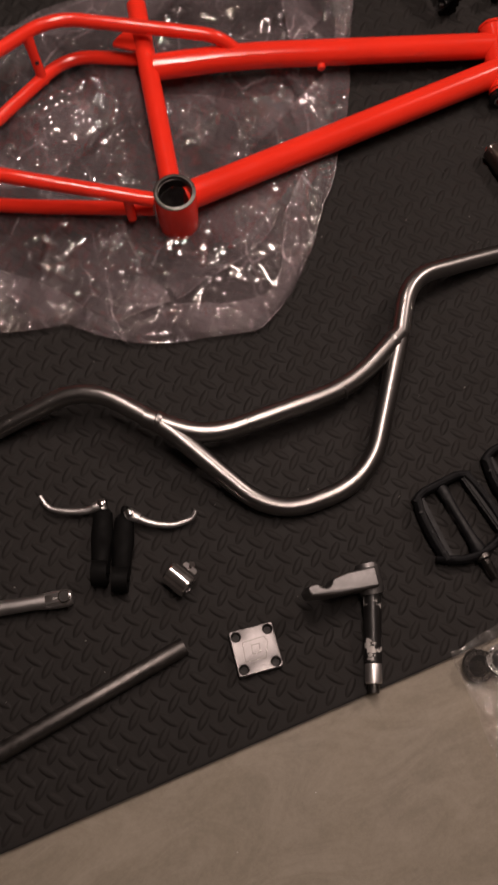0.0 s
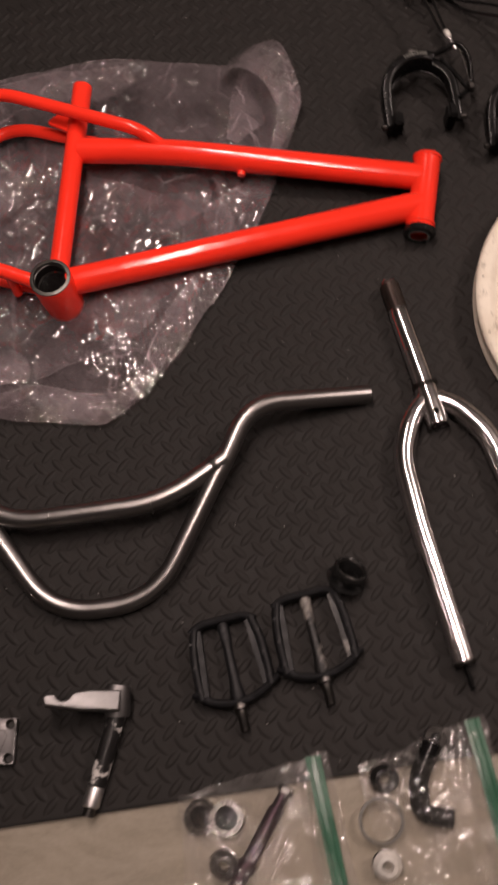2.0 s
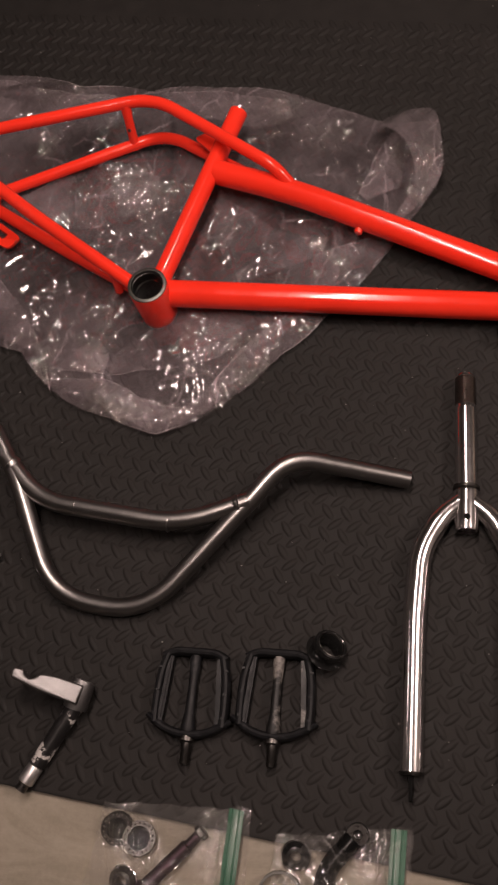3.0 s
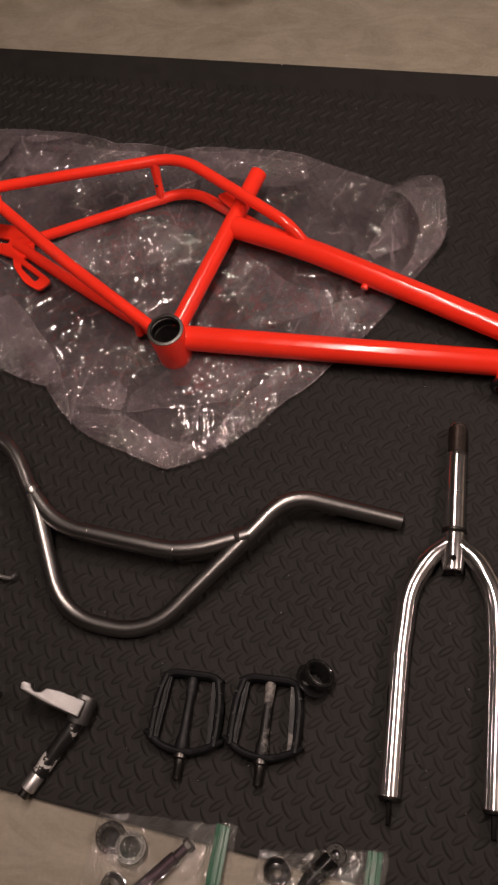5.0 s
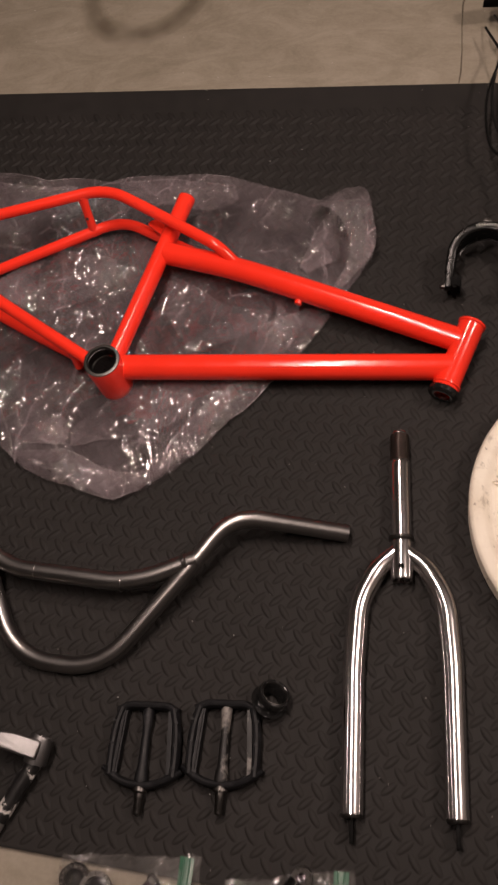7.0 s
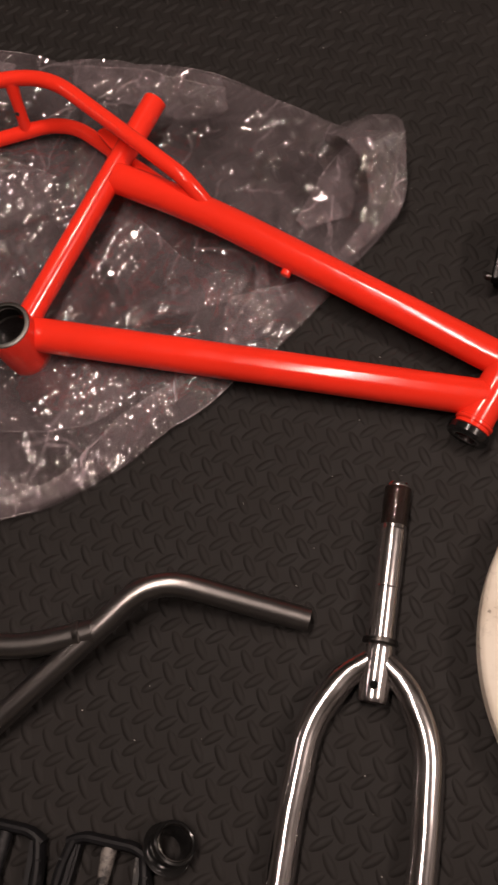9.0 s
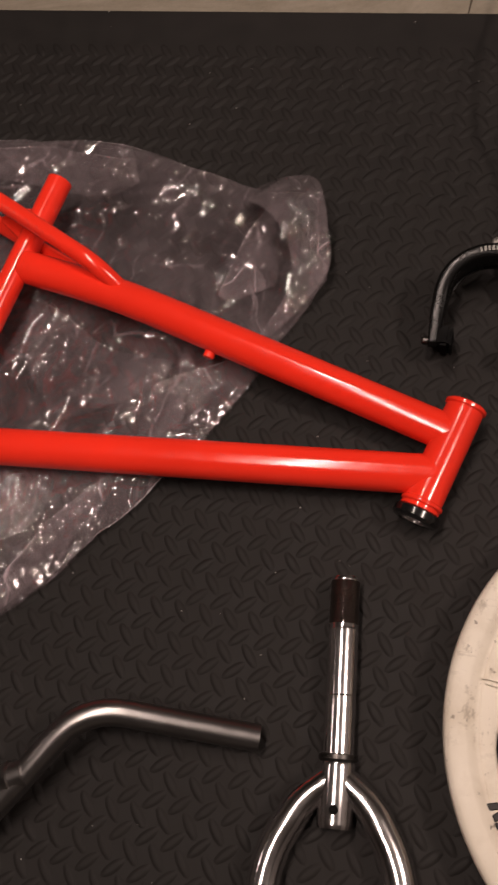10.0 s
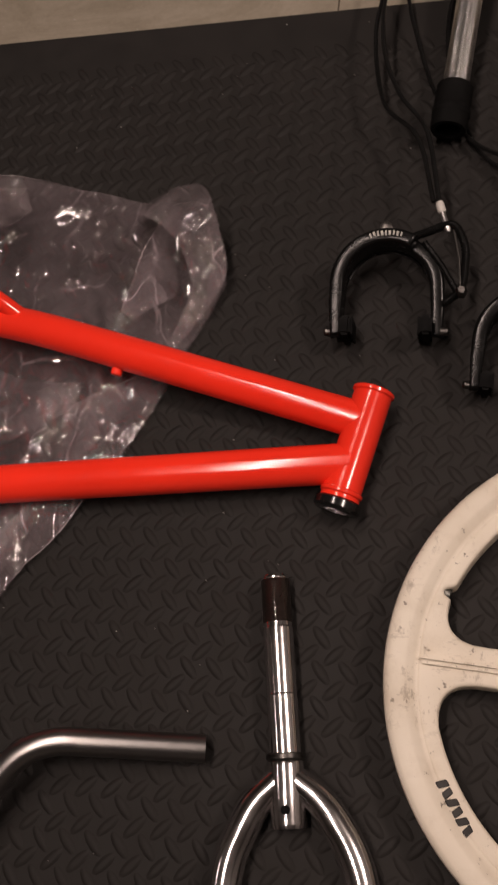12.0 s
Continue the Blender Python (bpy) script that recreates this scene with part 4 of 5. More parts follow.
# ---- saddle with its silver post ----
def saddle():
    t = thing("saddle", "black bicycle saddle with a fluted silver seat post", "saddle")
    lo, hi = V(1.043, 1.155, 0.030), V(1.098, 1.500, 0.070)
    u = (hi - lo).normalized()
    bm = bmesh.new()
    seg, rings = 32, []
    for f in (0.14, 0.95):
        p = lo.lerp(hi, f)
        m = along(p, p + u)
        rings.append([bm.verts.new(m @ V((0.0138 + 0.0010 * (k % 4 < 2)) * math.cos(2 * math.pi * k / seg), (0.0138 + 0.0010 * (k % 4 < 2)) * math.sin(2 * math.pi * k / seg), 0)) for k in range(seg)])
    for k in range(seg):
        bm.faces.new((rings[0][k], rings[0][(k + 1) % seg], rings[1][(k + 1) % seg], rings[1][k]))
    bm.faces.new(rings[0])
    bm.faces.new(rings[1])
    part("seat_post", bm, M_SPARKLE, t, "fluted silver seat post", angle=20)
    slv = part("post_sleeve", sweep([lo, lo + u * 0.003, lo.lerp(hi, 0.155), lo.lerp(hi, 0.16)], [0.0195, 0.0208, 0.0208, 0.0190], 28, wall=0.005), M_BLACK, t, "matt black end sleeve")
    part("sleeve_rim", lathe([(0.0209, 0.0), (0.0218, 0.002), (0.0218, 0.008), (0.0209, 0.010)], along(lo + u * 0.016, hi), 28), M_BLACK, slv)
    bm = bmesh.new()
    outline = [(0.0, 0.016), (0.05, 0.019), (0.10, 0.026), (0.15, 0.045), (0.19, 0.066), (0.225, 0.072), (0.25, 0.058), (0.262, 0.020)]
    rows = []
    for s, w in outline:
        rows.append([bm.verts.new(V(s, w * math.cos(math.pi * k / 12), 0.028 * math.sin(math.pi * k / 12) * (0.75 + 0.25 * s / 0.25))) for k in range(13)])
    for a, b in zip(rows, rows[1:]):
        for k in range(12):
            bm.faces.new((a[k], a[k + 1], b[k + 1], b[k]))
    bmesh.ops.solidify(bm, geom=bm.faces[:], thickness=0.006)
    bm.transform(pose(0.94, 1.545, 0.045, 20, 6, 10))
    part("saddle_shell", bm, M_BLACK, t, angle=60)
    for s in (-1, 1):
        part("rail", sweep(fillet([V(0.97, 1.548 + s * 0.006, 0.050), V(1.04, 1.552 + s * 0.02, 0.032), V(1.12, 1.562 + s * 0.02, 0.034), V(1.17, 1.575 + s * 0.03, 0.050)], 0.02), 0.0035, 10), M_BLACK_GLOSS, t)
    part("clamp", sweep([V(1.078, 1.525, 0.042), V(1.080, 1.578, 0.042)], 0.014, 18), M_BLACK, t)
    return t


saddle()


# ---- pedals ----
def pedal(worn):
    m = M_PEDAL_WORN if worn else M_PEDAL
    t = thing("pedal", "scuffed black platform pedal with grey worn centre" if worn else "black resin platform pedal lying flat on the mat", "pedal", group="pedals")
    for s in (-1, 1):
        part("side_rail", sweep(fillet([V(s * 0.040, 0.050, 0.014), V(s * 0.0475, 0.020, 0.014), V(s * 0.0490, -0.020, 0.014), V(s * 0.0480, -0.046, 0.014)], 0.02), 0.0066, 12, flat=1.8), M_PEDAL, t)
        part("inner_rib", block((0.0098, 0.096, 0.018), pose(s * 0.0395, 0.002, 0.012, 0, 0, s * 4), 0.0026), m if s > 0 else M_PEDAL, t)
        for k in range(3):
            part("tooth", block((0.006, 0.003, 0.004), pose(s * 0.048, -0.034 + 0.032 * k, 0.0250), 0.0010), M_PEDAL, t)
    part("front_bar", sweep(fillet([V(-0.046, 0.046, 0.014), V(-0.030, 0.055, 0.014), V(0.030, 0.055, 0.014), V(0.046, 0.046, 0.014)], 0.015), 0.0064, 12, flat=1.7), M_PEDAL, t)
    part("rear_plate", sweep(fillet([V(-0.060, -0.036, 0.014), V(-0.030, -0.055, 0.014), V(0.0, -0.060, 0.014), V(0.030, -0.055, 0.014), V(0.060, -0.036, 0.014)], 0.02), [0.0040] + [0.0062] * (len(fillet([V(0, 0, 0), V(1, 0, 0), V(1, 1, 0), V(2, 1, 0), V(2, 2, 0)], 0.02)) - 2) + [0.0040], 12, flat=1.9), M_PEDAL, t)
    part("barrel", lathe([(0.0085, -0.058), (0.0105, -0.050), (0.0072, -0.03), (0.0062, 0.015), (0.0085, 0.046), (0.0070, 0.052)], pose(0, 0, 0.014, -90, 0, 0), 20), m, t)
    part("bearing_collar", lathe([(0.0100, 0.0), (0.0112, 0.002), (0.0112, 0.009), (0.009, 0.011)], along((0, -0.058, 0.014), (0, -0.07, 0.014)), 18), M_DARK_METAL, t)
    sp = part("spindle", lathe([(0.0072, 0.0), (0.0072, 0.012), (0.0066, 0.013), (0.0066, 0.030), (0.0055, 0.032)], along((0, -0.066, 0.014), (0, -0.08, 0.0138)), 16), M_DARK_METAL, t, "dark threaded pedal spindle")
    return t


pa = pedal(False)
pa.matrix_basis = pose(0.571, 0.153, 0.0, 0, 0, 5) @ Matrix.Scale(0.92, 4)
pb = pedal(True)
pb.matrix_basis = pose(0.6805, 0.169, 0.001, 0, 0, 5) @ Matrix.Scale(0.92, 4)


def headset_rings():
    t = thing("headset_cup", "glossy black flanged headset cup leaning on a pedal", "bearing cup", pose(0.735, 0.232, 0.017, -28, 30, 0) @ Matrix.Scale(0.86, 4))
    part("cup", lathe([(0.0225, -0.004), (0.0240, 0.000), (0.0255, 0.009), (0.0262, 0.016), (0.0250, 0.019), (0.0225, 0.020), (0.0195, 0.018), (0.0165, 0.010), (0.0160, -0.004)], None, 40, closed=True), M_BLACK_GLOSS, t)
    part("bearing_lip", lathe([(0.0190, 0.0172), (0.0202, 0.0192), (0.0214, 0.0186), (0.0205, 0.0165)], None, 40, closed=True), M_DARK_METAL, t)
    part("flange", lathe([(0.0215, -0.0075), (0.0300, -0.0065), (0.0305, -0.0050), (0.0240, -0.0035), (0.0165, -0.0035), (0.0165, -0.0075)], None, 40, closed=True), M_BLACK_GLOSS, t)


headset_rings()


# ---- quill stem ----
def stem():
    t = thing("quill_stem", "silver quill stem with flaked black quill lying on the mat", "stem")
    prof = round_poly([(0.0, -0.013), (0.052, -0.014), (0.092, -0.011), (0.095, -0.002), (0.092, 0.003), (0.082, 0.004)]
                      + [(0.0705 + 0.0095 * math.cos(radians(a)), 0.0055 + 0.0095 * math.sin(radians(a))) for a in (-10, -45, -90, -135, -170)]
                      + [(0.058, 0.007), (0.040, 0.011), (0.0, 0.013)], 0.002, 2)
    m = pose(0.430, 0.121, 0.030, 0, 0, 170) @ pose(0, 0, 0, 0, -15, 0) @ pose(0, 0, 0, 180, 0, 0)
    body = part("stem_body", plate([prof], 0.031, 0.003, m), M_FORGED, t, "satin silver forged stem body")
    part("stem_head", sweep([V(0.4225, 0.104, 0.021), V(0.4228, 0.106, 0.021), V(0.4285, 0.138, 0.030), V(0.429, 0.140, 0.030)], [0.0145, 0.0160, 0.0160, 0.0145], 24), M_FORGED, t, "rounded silver stem head")
    q0, q1 = V(0.423, 0.108, 0.020), V(0.374, -0.006, 0.0115)
    part("quill", sweep([q0, q0.lerp(q1, 0.70), q0.lerp(q1, 0.705)], [0.0112, 0.0112, 0.0104], 22), M_FLAKED, t, "black quill with flaked silver patches")
    part("wedge", sweep([q0.lerp(q1, 0.715), q0.lerp(q1, 0.73), q0.lerp(q1, 0.90), q0.lerp(q1, 0.91)], [0.0100, 0.0108, 0.0108, 0.0095], 20), M_ALU, t, "silver expander wedge")
    part("expander_bolt", sweep([q0.lerp(q1, 0.90), q0.lerp(q1, 1.0)], 0.0072, 16), M_DARK_METAL, t, "dark expander bolt end")
    return t


stem()


# ---- square clamp plate ----
def clamp_plate():
    t = thing("stem_clamp_plate", "square silver clamp plate with four bolt holes and engraved emblem", "clamp plate", plan(0.260, 0.0985, 0.0062, -7.5))
    h, s = 0.0205, 0.0285
    sq = round_poly([(-s, -s), (s, -s), (s, s), (-s, s)], 0.0035)
    part("plate_body", plate([sq] + [circle(x, y, 0.0058, 20) for x in (-h, h) for y in (-h, h)], 0.011, 0.0012), M_PLATE, t)
    for x in (-h, h):
        for y in (-h, h):
            part("bolt_hole", lathe([(0.0062, -0.0045), (0.0062, 0.0005), (0.0048, -0.001), (0.0048, -0.0045)], pose(x, y, 0.0), 20, closed=True), M_DARK_METAL, t, "dark countersunk bolt hole")
            # black disc that darkens the bottom of the hole like shade
            part("bolt_hole_shade", lathe([(0.0060, 0), (0.0060, 0.0012)], pose(x, y, -0.0046), 16), M_INK_HOLE_SHADE, t)
    for pts in ([(-0.016, -0.012), (0.010, -0.013)], [(0.010, -0.013), (0.017, 0.006)], [(0.017, 0.006), (0.014, 0.013)], [(0.014, 0.013), (-0.014, 0.012)], [(-0.014, 0.012), (-0.016, -0.012)],
                [(-0.005, -0.005), (-0.004, 0.006)], [(-0.004, 0.006), (0.006, 0.006)], [(0.006, 0.006), (0.005, -0.005)], [(0.005, -0.005), (-0.005, -0.005)]):
        (ax, ay), (bx, by) = pts
        part("engraved_line", block((math.hypot(bx - ax, by - ay) + 0.0006, 0.0009, 0.0004), pose((ax + bx) / 2, (ay + by) / 2, 0.0056, 0, 0, math.degrees(math.atan2(by - ay, bx - ax))), 0), M_DARK_METAL, t)
    return t


clamp_plate()


# ---- seat clamp ----
def seat_clamp():
    t = thing("seat_clamp", "small shiny chrome seat post clamp with bolt", "seat clamp", pose(0.204, 0.216, 0.018, 90, 35, 28))
    part("band", lathe([(0.0150, -0.017), (0.0165, -0.015), (0.0165, 0.015), (0.0150, 0.017), (0.0125, 0.017), (0.0120, -0.017)], None, 32, closed=True), M_CHROME, t)
    for s in (-1, 1):
        part("ear", block((0.010, 0.0055, 0.020), pose(0.0195, s * 0.0045, 0), 0.0015), M_ALU, t)
    part("bolt", lathe([(0.0042, -0.014), (0.0042, 0.010), (0.0062, 0.010), (0.0062, 0.016), (0.0045, 0.017)], pose(0.0205, 0, 0.0, 90, 0, 0), 16), M_CHROME, t, "shiny steel pinch bolt")
    return t


seat_clamp()


# ---- brake levers ----
def lever(blade, body, label):
    t = thing("brake_lever", label, "brake lever", group="brake levers")
    pts = spline(blade, 7)
    n = len(pts)
    part("blade", sweep(pts, [0.0030 + 0.0028 * (k / (n - 1)) ** 1.5 for k in range(n)], 14, flat=0.75), M_ALU, t, "satin silver lever blade")
    a, b = Vector(body[0]), Vector(body[1])
    u = (b - a).normalized()
    ang = math.degrees(math.atan2(u.y, u.x))
    q = [a - u * 0.006, a, a.lerp(b, 0.35), a.lerp(b, 0.75), b]
    part("lever_body", sweep([V(p.x, p.y, 0.0125) for p in q], [0.007, 0.0125, 0.0145, 0.0125, 0.0115], 18, flat=0.85), M_BLACK, t, "matt black lever housing")
    part("clamp_ring", lathe([(0.0125, -0.010), (0.0165, -0.010), (0.0165, 0.010), (0.0125, 0.010)], Matrix.Translation((b.x, b.y, 0.0165)) @ pose(0, 0, 0, 0, 0, ang) @ pose(0, 0, 0, 90, 0, 0), 26, closed=True), M_BLACK, t, "black bar clamp ring")
    p = Vector(blade[-1])
    part("blade_knuckle", sweep([V(k.x, k.y, 0.019) for k in (p.lerp(Vector(blade[-2]), 0.55), p, p.lerp(a, 0.7))], [0.0062, 0.0088, 0.0070], 14, flat=0.7), M_ALU, t, "forged silver blade knuckle")
    part("pivot_bolt", lathe([(0.0045, 0), (0.0052, 0.001), (0.0052, 0.004), (0.0035, 0.005)], pose(p.x, p.y, 0.0245), 16), M_CHROME, t, "bright pivot bolt")
    part("cable_stop", lathe([(0.0045, 0.0), (0.0052, 0.002), (0.0052, 0.010), (0.0035, 0.013)], along(a - u * 0.004 + V(0, 0, 0.013), a - u * 0.03 + V(0, 0, 0.013)), 14), M_BLACK, t)
    return t


lever([V(0.074, 0.388, 0.016), V(0.080, 0.370, 0.013), V(0.098, 0.357, 0.013), V(0.124, 0.347, 0.014), V(0.146, 0.345, 0.018)], (V(0.143, 0.336, 0), V(0.113, 0.262, 0)), "brake lever with silver blade and black housing")
lever([V(0.256, 0.292, 0.016), V(0.246, 0.285, 0.013), V(0.220, 0.287, 0.012), V(0.194, 0.301, 0.013), V(0.175, 0.319, 0.018)], (V(0.166, 0.318, 0), V(0.134, 0.244, 0)), "brake lever with silver blade and black housing beside its twin")


# ---- crank arm and seat tube post ----
def crank_arm():
    t = thing("crank", "silver forged crank arm lying on the mat", "crank arm")
    a, b = V(0.070, 0.247, 0.014), V(-0.110, 0.290, 0.014)
    m = along(a, b)
    part("arm", sweep([a, a.lerp(b, 0.03), a.lerp(b, 0.12), a.lerp(b, 0.25), a.lerp(b, 0.95), b], [0.0085, 0.0115, 0.0118, 0.0092, 0.0110, 0.0085], 20, flat=0.9), M_ALU, t)
    part("arm_tip", block((0.036, 0.019, 0.017), Matrix.Translation(a.lerp(b, 0.10)) @ pose(0, 0, 0.002, 0, 0, math.degrees(math.atan2(b.y - a.y, b.x - a.x))), 0.004), M_CHROME, t, "bright squared crank tip")
    # shade of the uncut pedal hole, laid on as a black disc
    part("pedal_eye_shade", lathe([(0.0066, 0), (0.0066, 0.0012)], pose(0.062, 0.2495, 0.0245), 18), M_INK_HOLE_SHADE, t, "dark disc for the shade in the pedal thread hole")
    part("eye_rim", lathe([(0.0068, 0), (0.0085, 0.0006), (0.0068, 0.0014)], pose(0.062, 0.2495, 0.0242), 18, closed=True), M_CHROME, t)
    return t


def straight_post():
    t = thing("seat_post", "plain brushed steel seat post lying on the mat", "seat post")
    a, b = V(0.180, 0.1365, 0.0115), V(-0.190, 0.088, 0.0115)
    part("post_tube", sweep([a, a.lerp(b, 0.004), a.lerp(b, 0.996), b], [0.0104, 0.0113, 0.0113, 0.0104], 24, wall=0.002), M_POST, t)
    # disc in the hollow post, coloured as the shade within
    part("open_end_shade", lathe([(0.009, 0), (0.009, 0.001)], along(a.lerp(b, 0.01), a), 18), M_INK_HOLE_SHADE, t, "dark disc for the shade inside an open tube end")
    return t


crank_arm()
straight_post()


# ---- zip bags with small parts ----
def zip_bag(name_label, corners, seed, zip_side):
    """corners: near-left, near-right, far-right, far-left, as the bag lies."""
    t = thing("zip_bag", name_label, "zip bag", group="zip bags of small parts")
    a, b, c, d = [Vector((*p, 0)) for p in corners]
    n = 70
    for layer, (base, amp, nm) in enumerate(((-0.0040, 0.004, "bottom_film"), (0.011, 0.021, "top_film"))):
        verts, faces = [], []
        for j in range(n + 1):
            for i in range(n + 1):
                u, v = i / n, j / n
                p = (a * (1 - u) + b * u) * (1 - v) + (d * (1 - u) + c * u) * v
                p.x += 0.006 * noise.noise(V(v * 6, seed, layer)) * (1 if 0.02 < u < 0.98 else 0.6)
                p.y += 0.006 * noise.noise(V(u * 6, seed + 4, layer))
                edge = min(1, 7 * min(u, v, 1 - u, 1 - v))
                e2, f2 = crease(p.x, p.y, 32, seed)
                e3, f3 = crease(p.x * 1.3, p.y, 75, seed + 2)
                z = (0.6 * f2 + 0.25 * f3 + 0.4 * (noise.noise(V(p.x * 14, p.y * 14, seed)) + 0.4)) * amp + base * (0.2 + 0.8 * edge)
                flat = 0.45 if zip_side(u, v) else 1.0
                z = max(z * (0.15 + 0.85 * edge) * flat, -0.004 + 0.0012 * layer)
                if p.y > -0.012:
                    z = max(z, 0.0022 + 0.0012 * layer)
                verts.append((p.x, p.y, z))
        for j in range(n):
            for i in range(n):
                k = j * (n + 1) + i
                faces.append((k, k + 1, k + n + 2, k + n + 1))
        me = bpy.data.meshes.new(nm)
        me.from_pydata(verts, [], faces)
        link_mesh(nm, me, M_ZIP_FILM, t, angle=16).visible_shadow = False
    # green strip along the mouth with two ribs
    f = 0.90
    p0, p1 = a.lerp(b, f), d.lerp(c, f)
    rows = 30
    bm = bmesh.new()
    prev = None
    for k in range(rows + 1):
        v = k / rows
        mid = p0.lerp(p1, v)
        zz = 0.0075 + 0.0022 * math.sin(v * 9 + seed)
        side = (b - a).normalized() * 0.0095
        ring = [bm.verts.new(mid - side + V(0, 0, zz)), bm.verts.new(mid + V(0, 0, zz + 0.0016)), bm.verts.new(mid + side + V(0, 0, zz)), bm.verts.new(mid + V(0, 0, zz - 0.0006))]
        if prev:
            for q in range(4):
                bm.faces.new((prev[q], prev[(q + 1) % 4], ring[(q + 1) % 4], ring[q]))
        else:
            bm.faces.new(ring)
        prev = ring
    bm.faces.new(prev)
    strip = part("zip_strip", bm, M_GREEN, t, "translucent green zip strip")
    for o in (-0.004, 0.004):
        off = (b - a).normalized() * o
        part("zip_rib", sweep([p0.lerp(p1, k / 20) + off + V(0, 0, 0.0085 + 0.0022 * math.sin(k / 20 * 9 + seed)) for k in range(21)], 0.0011, 8), M_GREEN, strip)
    return t


def ring_part(x, y, z, r, tilt, turn, label, material, wide=0.007, caged=True):
    t = thing("bearing_ring", label, "bearing ring", pose(x, y, z, tilt, 0, turn), "loose bearing rings")
    rim = 0.0068 if caged else 0.0036
    part("ring_body", lathe([(r - rim, -wide / 2), (r, -wide / 2), (r, wide / 2), (r - rim, wide / 2)], None, 30, closed=True), material, t)
    if not caged:
        return t
    # black disc that closes the lower half of the ring
    part("inner_disc", lathe([(r - 0.0062, -wide / 2), (r - 0.0062, 0.0)], None, 30), M_BLACK, t, "black disc filling the inside of the ring")
    n = 18
    for k in range(n):
        b = 2 * math.pi * k / n
        bm = bmesh.new()
        bmesh.ops.create_icosphere(bm, subdivisions=1, radius=0.0016, matrix=Matrix.Translation(((r - 0.0034) * math.cos(b), (r - 0.0034) * math.sin(b), wide / 2)))
        part("ball", bm, M_CHROME, t)
    return t


zip_bag("clear zip bag with green strip holding bearings and a spindle", [(0.478, -0.168), (0.688, -0.176), (0.674, 0.026), (0.486, 0.002)], 2.1, lambda u, v: u > 0.84)
zip_bag("clear zip bag with green strip holding small black fittings", [(0.715, -0.160), (0.882, -0.150), (0.870, 0.042), (0.708, 0.004)], 8.4, lambda u, v: u > 0.84)
ring_part(0.510, -0.026, 0.0035, 0.0205, 12, 20, "dark steel bearing ring inside a zip bag", M_DARK_METAL)
ring_part(0.541, -0.032, 0.006, 0.0210, -10, 0, "dark bearing ring with balls inside a zip bag", M_DARK_METAL)
ring_part(0.724, -0.060, 0.003, 0.0270, 6, 0, "large bare steel ring inside a zip bag", M_LIP, 0.006, False)


def spindle_axle():
    t = thing("crank_spindle", "dark crank spindle with bolt head inside a zip bag", "spindle")
    a, b = V(0.614, -0.014, 0.006), V(0.509, -0.150, 0.004)
    part("shaft", sweep([a, a.lerp(b, 0.1), a.lerp(b, 0.11), a.lerp(b, 0.5), a.lerp(b, 0.51), a.lerp(b, 0.57), a.lerp(b, 0.58), b], [0.0066, 0.0066, 0.0090, 0.0090, 0.0112, 0.0112, 0.0090, 0.0082], 18), M_PURPLE, t)
    part("bolt_head", lathe([(0.0085, 0.0), (0.0100, 0.001), (0.0100, 0.007), (0.0080, 0.009), (0.004, 0.009)], along(a, a + (a - b)), 6), M_DARK_METAL, t)
    return t


def fitting(x, y, label, material, turn, kind):
    t = thing(kind, label, kind.replace("_", " "), pose(x, y, 0.004, 0, 0, turn))
    part("fitting_body", lathe([(0.011, -0.006), (0.016, -0.005), (0.017, 0.002), (0.012, 0.008), (0.007, 0.009), (0.007, -0.006)], pose(0, 0, 0, 12, 0, 0), 26, closed=True), material, t)
    part("flange", lathe([(0.0172, -0.001), (0.0186, 0.0), (0.0172, 0.001)], pose(0, 0, 0.001, 12, 0, 0), 26, closed=True), M_CHROME, t)
    return t


spindle_axle()
fitting(0.531, -0.082, "dark threaded cup inside a zip bag", M_DARK_METAL, 0, "threaded_cup")
fitting(0.736, -0.014, "black threaded cup inside a zip bag", M_BLACK_GLOSS, 20, "threaded_cup")
fitting(0.722, -0.108, "white plastic washer inside a zip bag", M_WHITE, 0, "washer")


def bracket():
    t = thing("crank_bracket", "black angled bracket inside a zip bag", "bracket")
    part("long_arm", sweep(fillet([V(0.802, 0.018, 0.006), V(0.776, -0.020, 0.005), V(0.772, -0.058, 0.003), V(0.808, -0.070, 0.003)], 0.012), 0.0120, 14), M_CALIPER, t)
    part("eye", lathe([(0.006, -0.006), (0.013, -0.006), (0.013, 0.006), (0.006, 0.006)], pose(0.806, 0.024, 0.007, 10, 0, 0), 22, closed=True), M_DARK_METAL, t)
    return t


bracket()


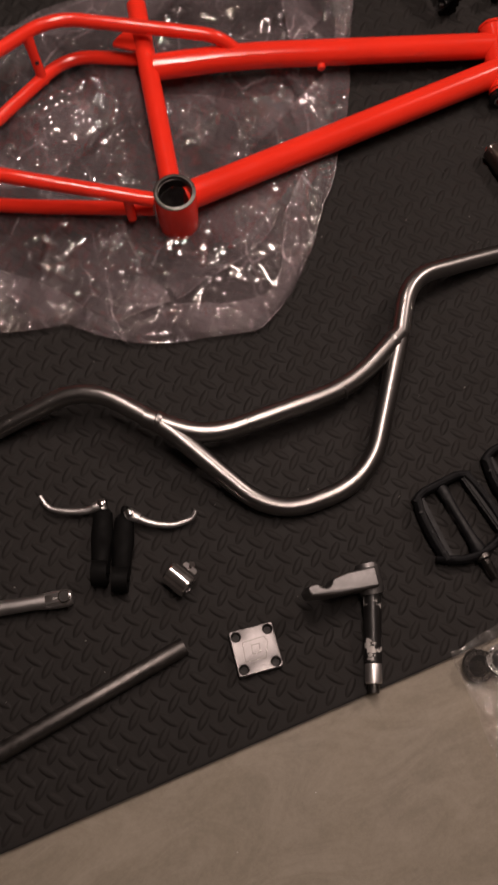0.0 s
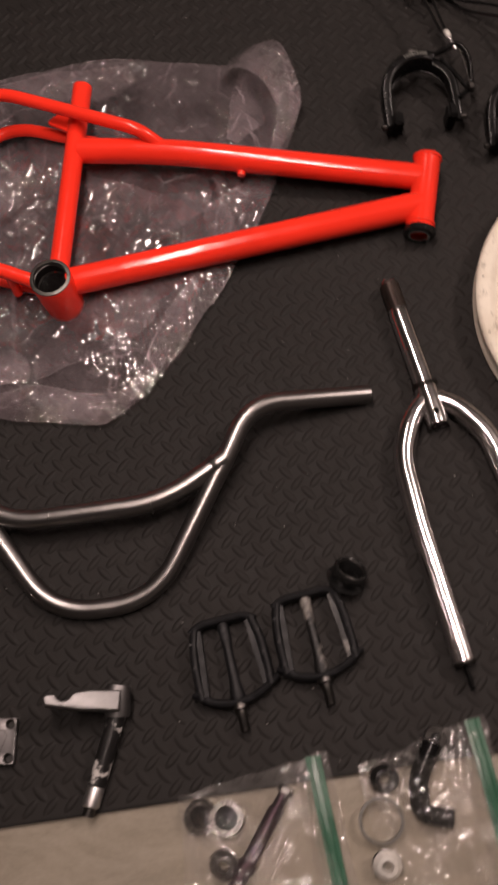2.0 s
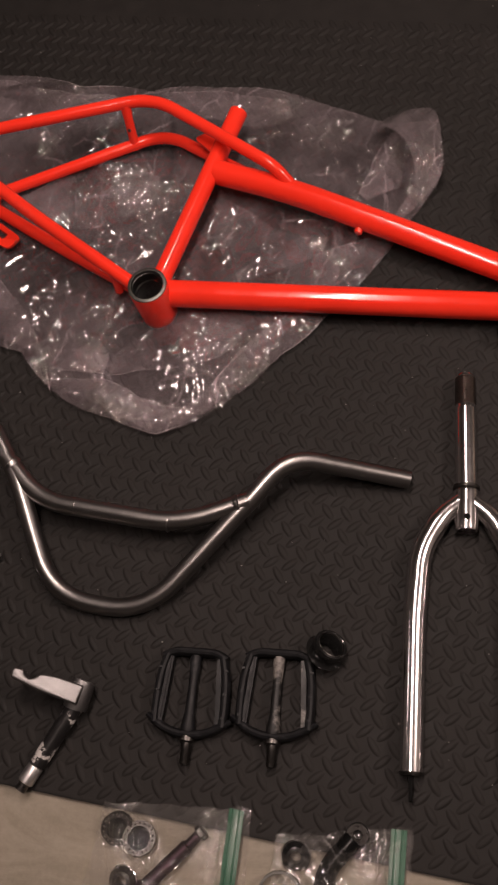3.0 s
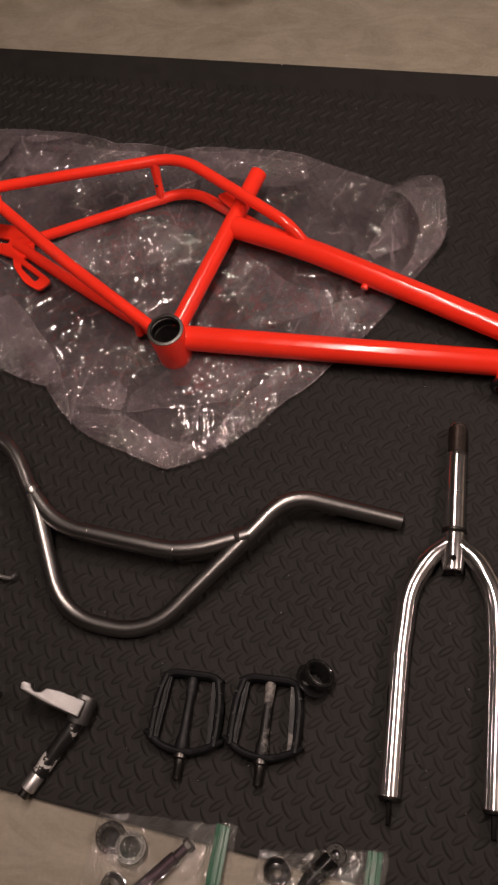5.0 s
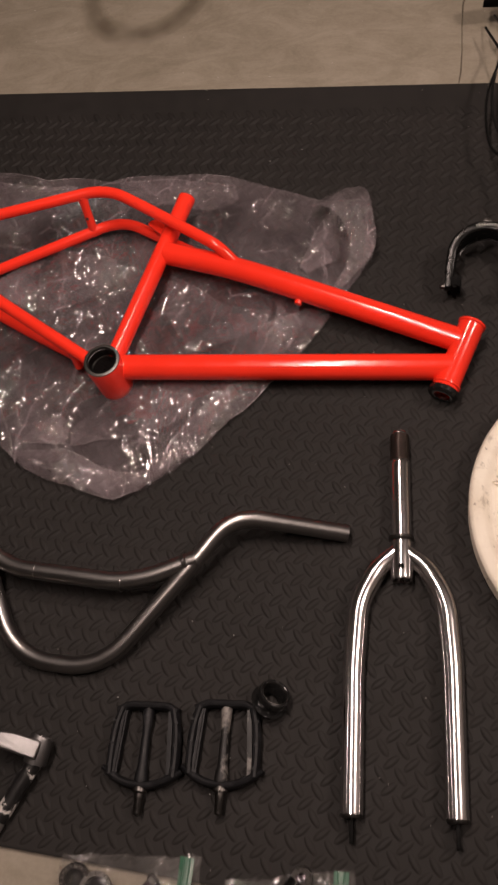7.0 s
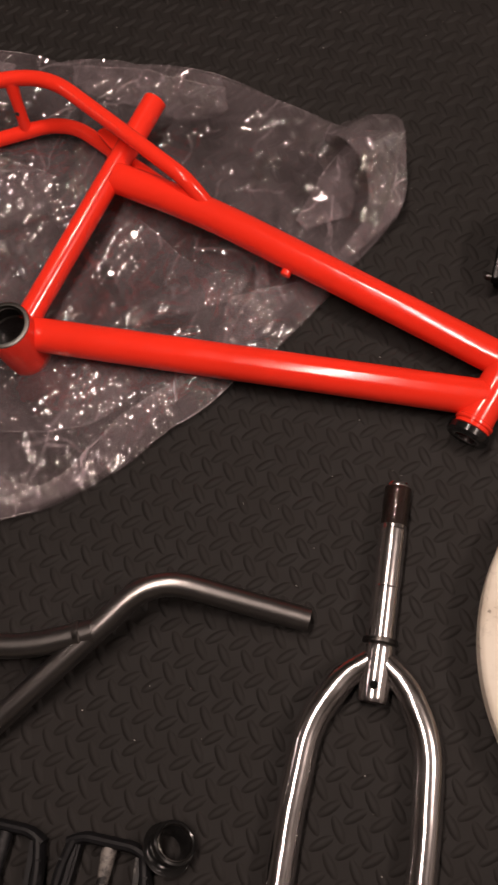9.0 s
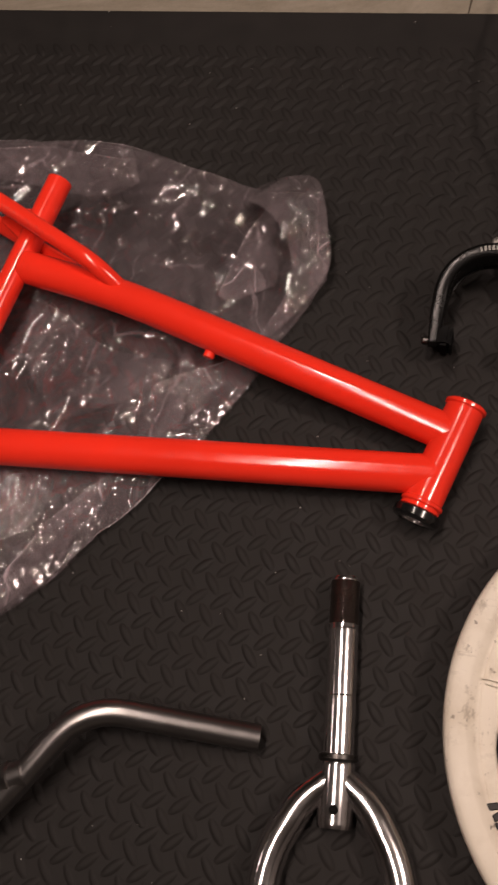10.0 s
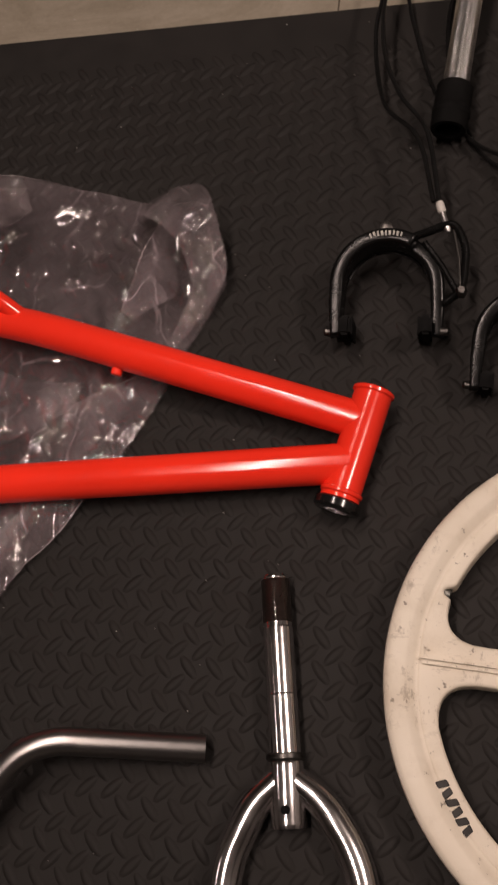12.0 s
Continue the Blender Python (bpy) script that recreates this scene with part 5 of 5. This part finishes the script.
# ---- marks on the floor ----
def stain():
    """An old brown ring where a can stood, faint and blurred at its edges."""
    t = thing("ring_stain", "brown ring-shaped stain soaked into the concrete floor", "stain", pose(0.228, 1.715, FLOOR + 0.0006) @ Matrix.Diagonal((1, 1.25, 1, 1)))
    n = Nodes("stain_film")
    tr = n.add("ShaderNodeBsdfTransparent")
    mx = n.add("ShaderNodeMixShader")
    n.set(Base_Color=(0.12, 0.09, 0.058), Roughness=0.6)
    far = n.add("ShaderNodeVectorMath", operation="LENGTH")
    n.link(n.coord.outputs["Object"], far.inputs[0])
    band = n.ramp(far.outputs["Value"], [(0.098, grey(0)), (0.118, grey(0.9)), (0.130, grey(1)), (0.156, grey(0))])
    n.link(n.mix(1.0, band, n.ramp(n.noise(9, 4, 0.6), [(0.30, grey(0.06)), (0.72, grey(0.36))]), "MULTIPLY"), mx.inputs[0])
    n.link(tr.outputs[0], mx.inputs[1])
    n.link(n.bsdf.outputs[0], mx.inputs[2])
    n.link(mx.outputs[0], n.out.inputs["Surface"])
    part("stain_mark", lathe([(0.096, 0.0), (0.127, 0.0005), (0.158, 0.0)], None, 80, closed=True), n.mat, t)
    return t


stain()


def crack():
    t = thing("floor_crack", "thin dark crack running across the concrete floor", "crack")
    rng = random.Random(5)
    pts = [V(0.905 + 0.004 * math.sin(k * 1.3) + rng.uniform(-0.003, 0.003), 1.36 + 0.06 * k, FLOOR) for k in range(48)]
    # thin dark brown line laid on the floor along the crack
    part("crack_line", sweep(pts, [0.0005 + 0.0014 * rng.random() for _ in pts], 8, flat=0.35), M_CRACK, t)
    return t


crack()


def crumbs():
    """Loose specks of grit and paint on mat and floor."""
    rng = random.Random(11)
    verts, faces = [], []
    for _ in range(260):
        x, y = rng.uniform(-0.4, 1.5), rng.uniform(-0.25, 1.75)
        z = 0.0013 if MAT_Y0 < y < MAT_Y1 else FLOOR + 0.0005
        r = rng.uniform(0.0005, 0.0014)
        k = len(verts)
        verts += [(x - r, y, z), (x + r, y - r * 0.4, z), (x + 0.2 * r, y + r, z), (x, y, z + r)]
        faces += [(k, k + 1, k + 3), (k + 1, k + 2, k + 3), (k + 2, k, k + 3)]
    me = bpy.data.meshes.new("grit")
    me.from_pydata(verts, [], faces)
    ob = link_mesh("grit", me, M_WHITE)
    tagged(ob, "pale specks of grit scattered on mat and concrete", "grit", kind="stuff")


crumbs()
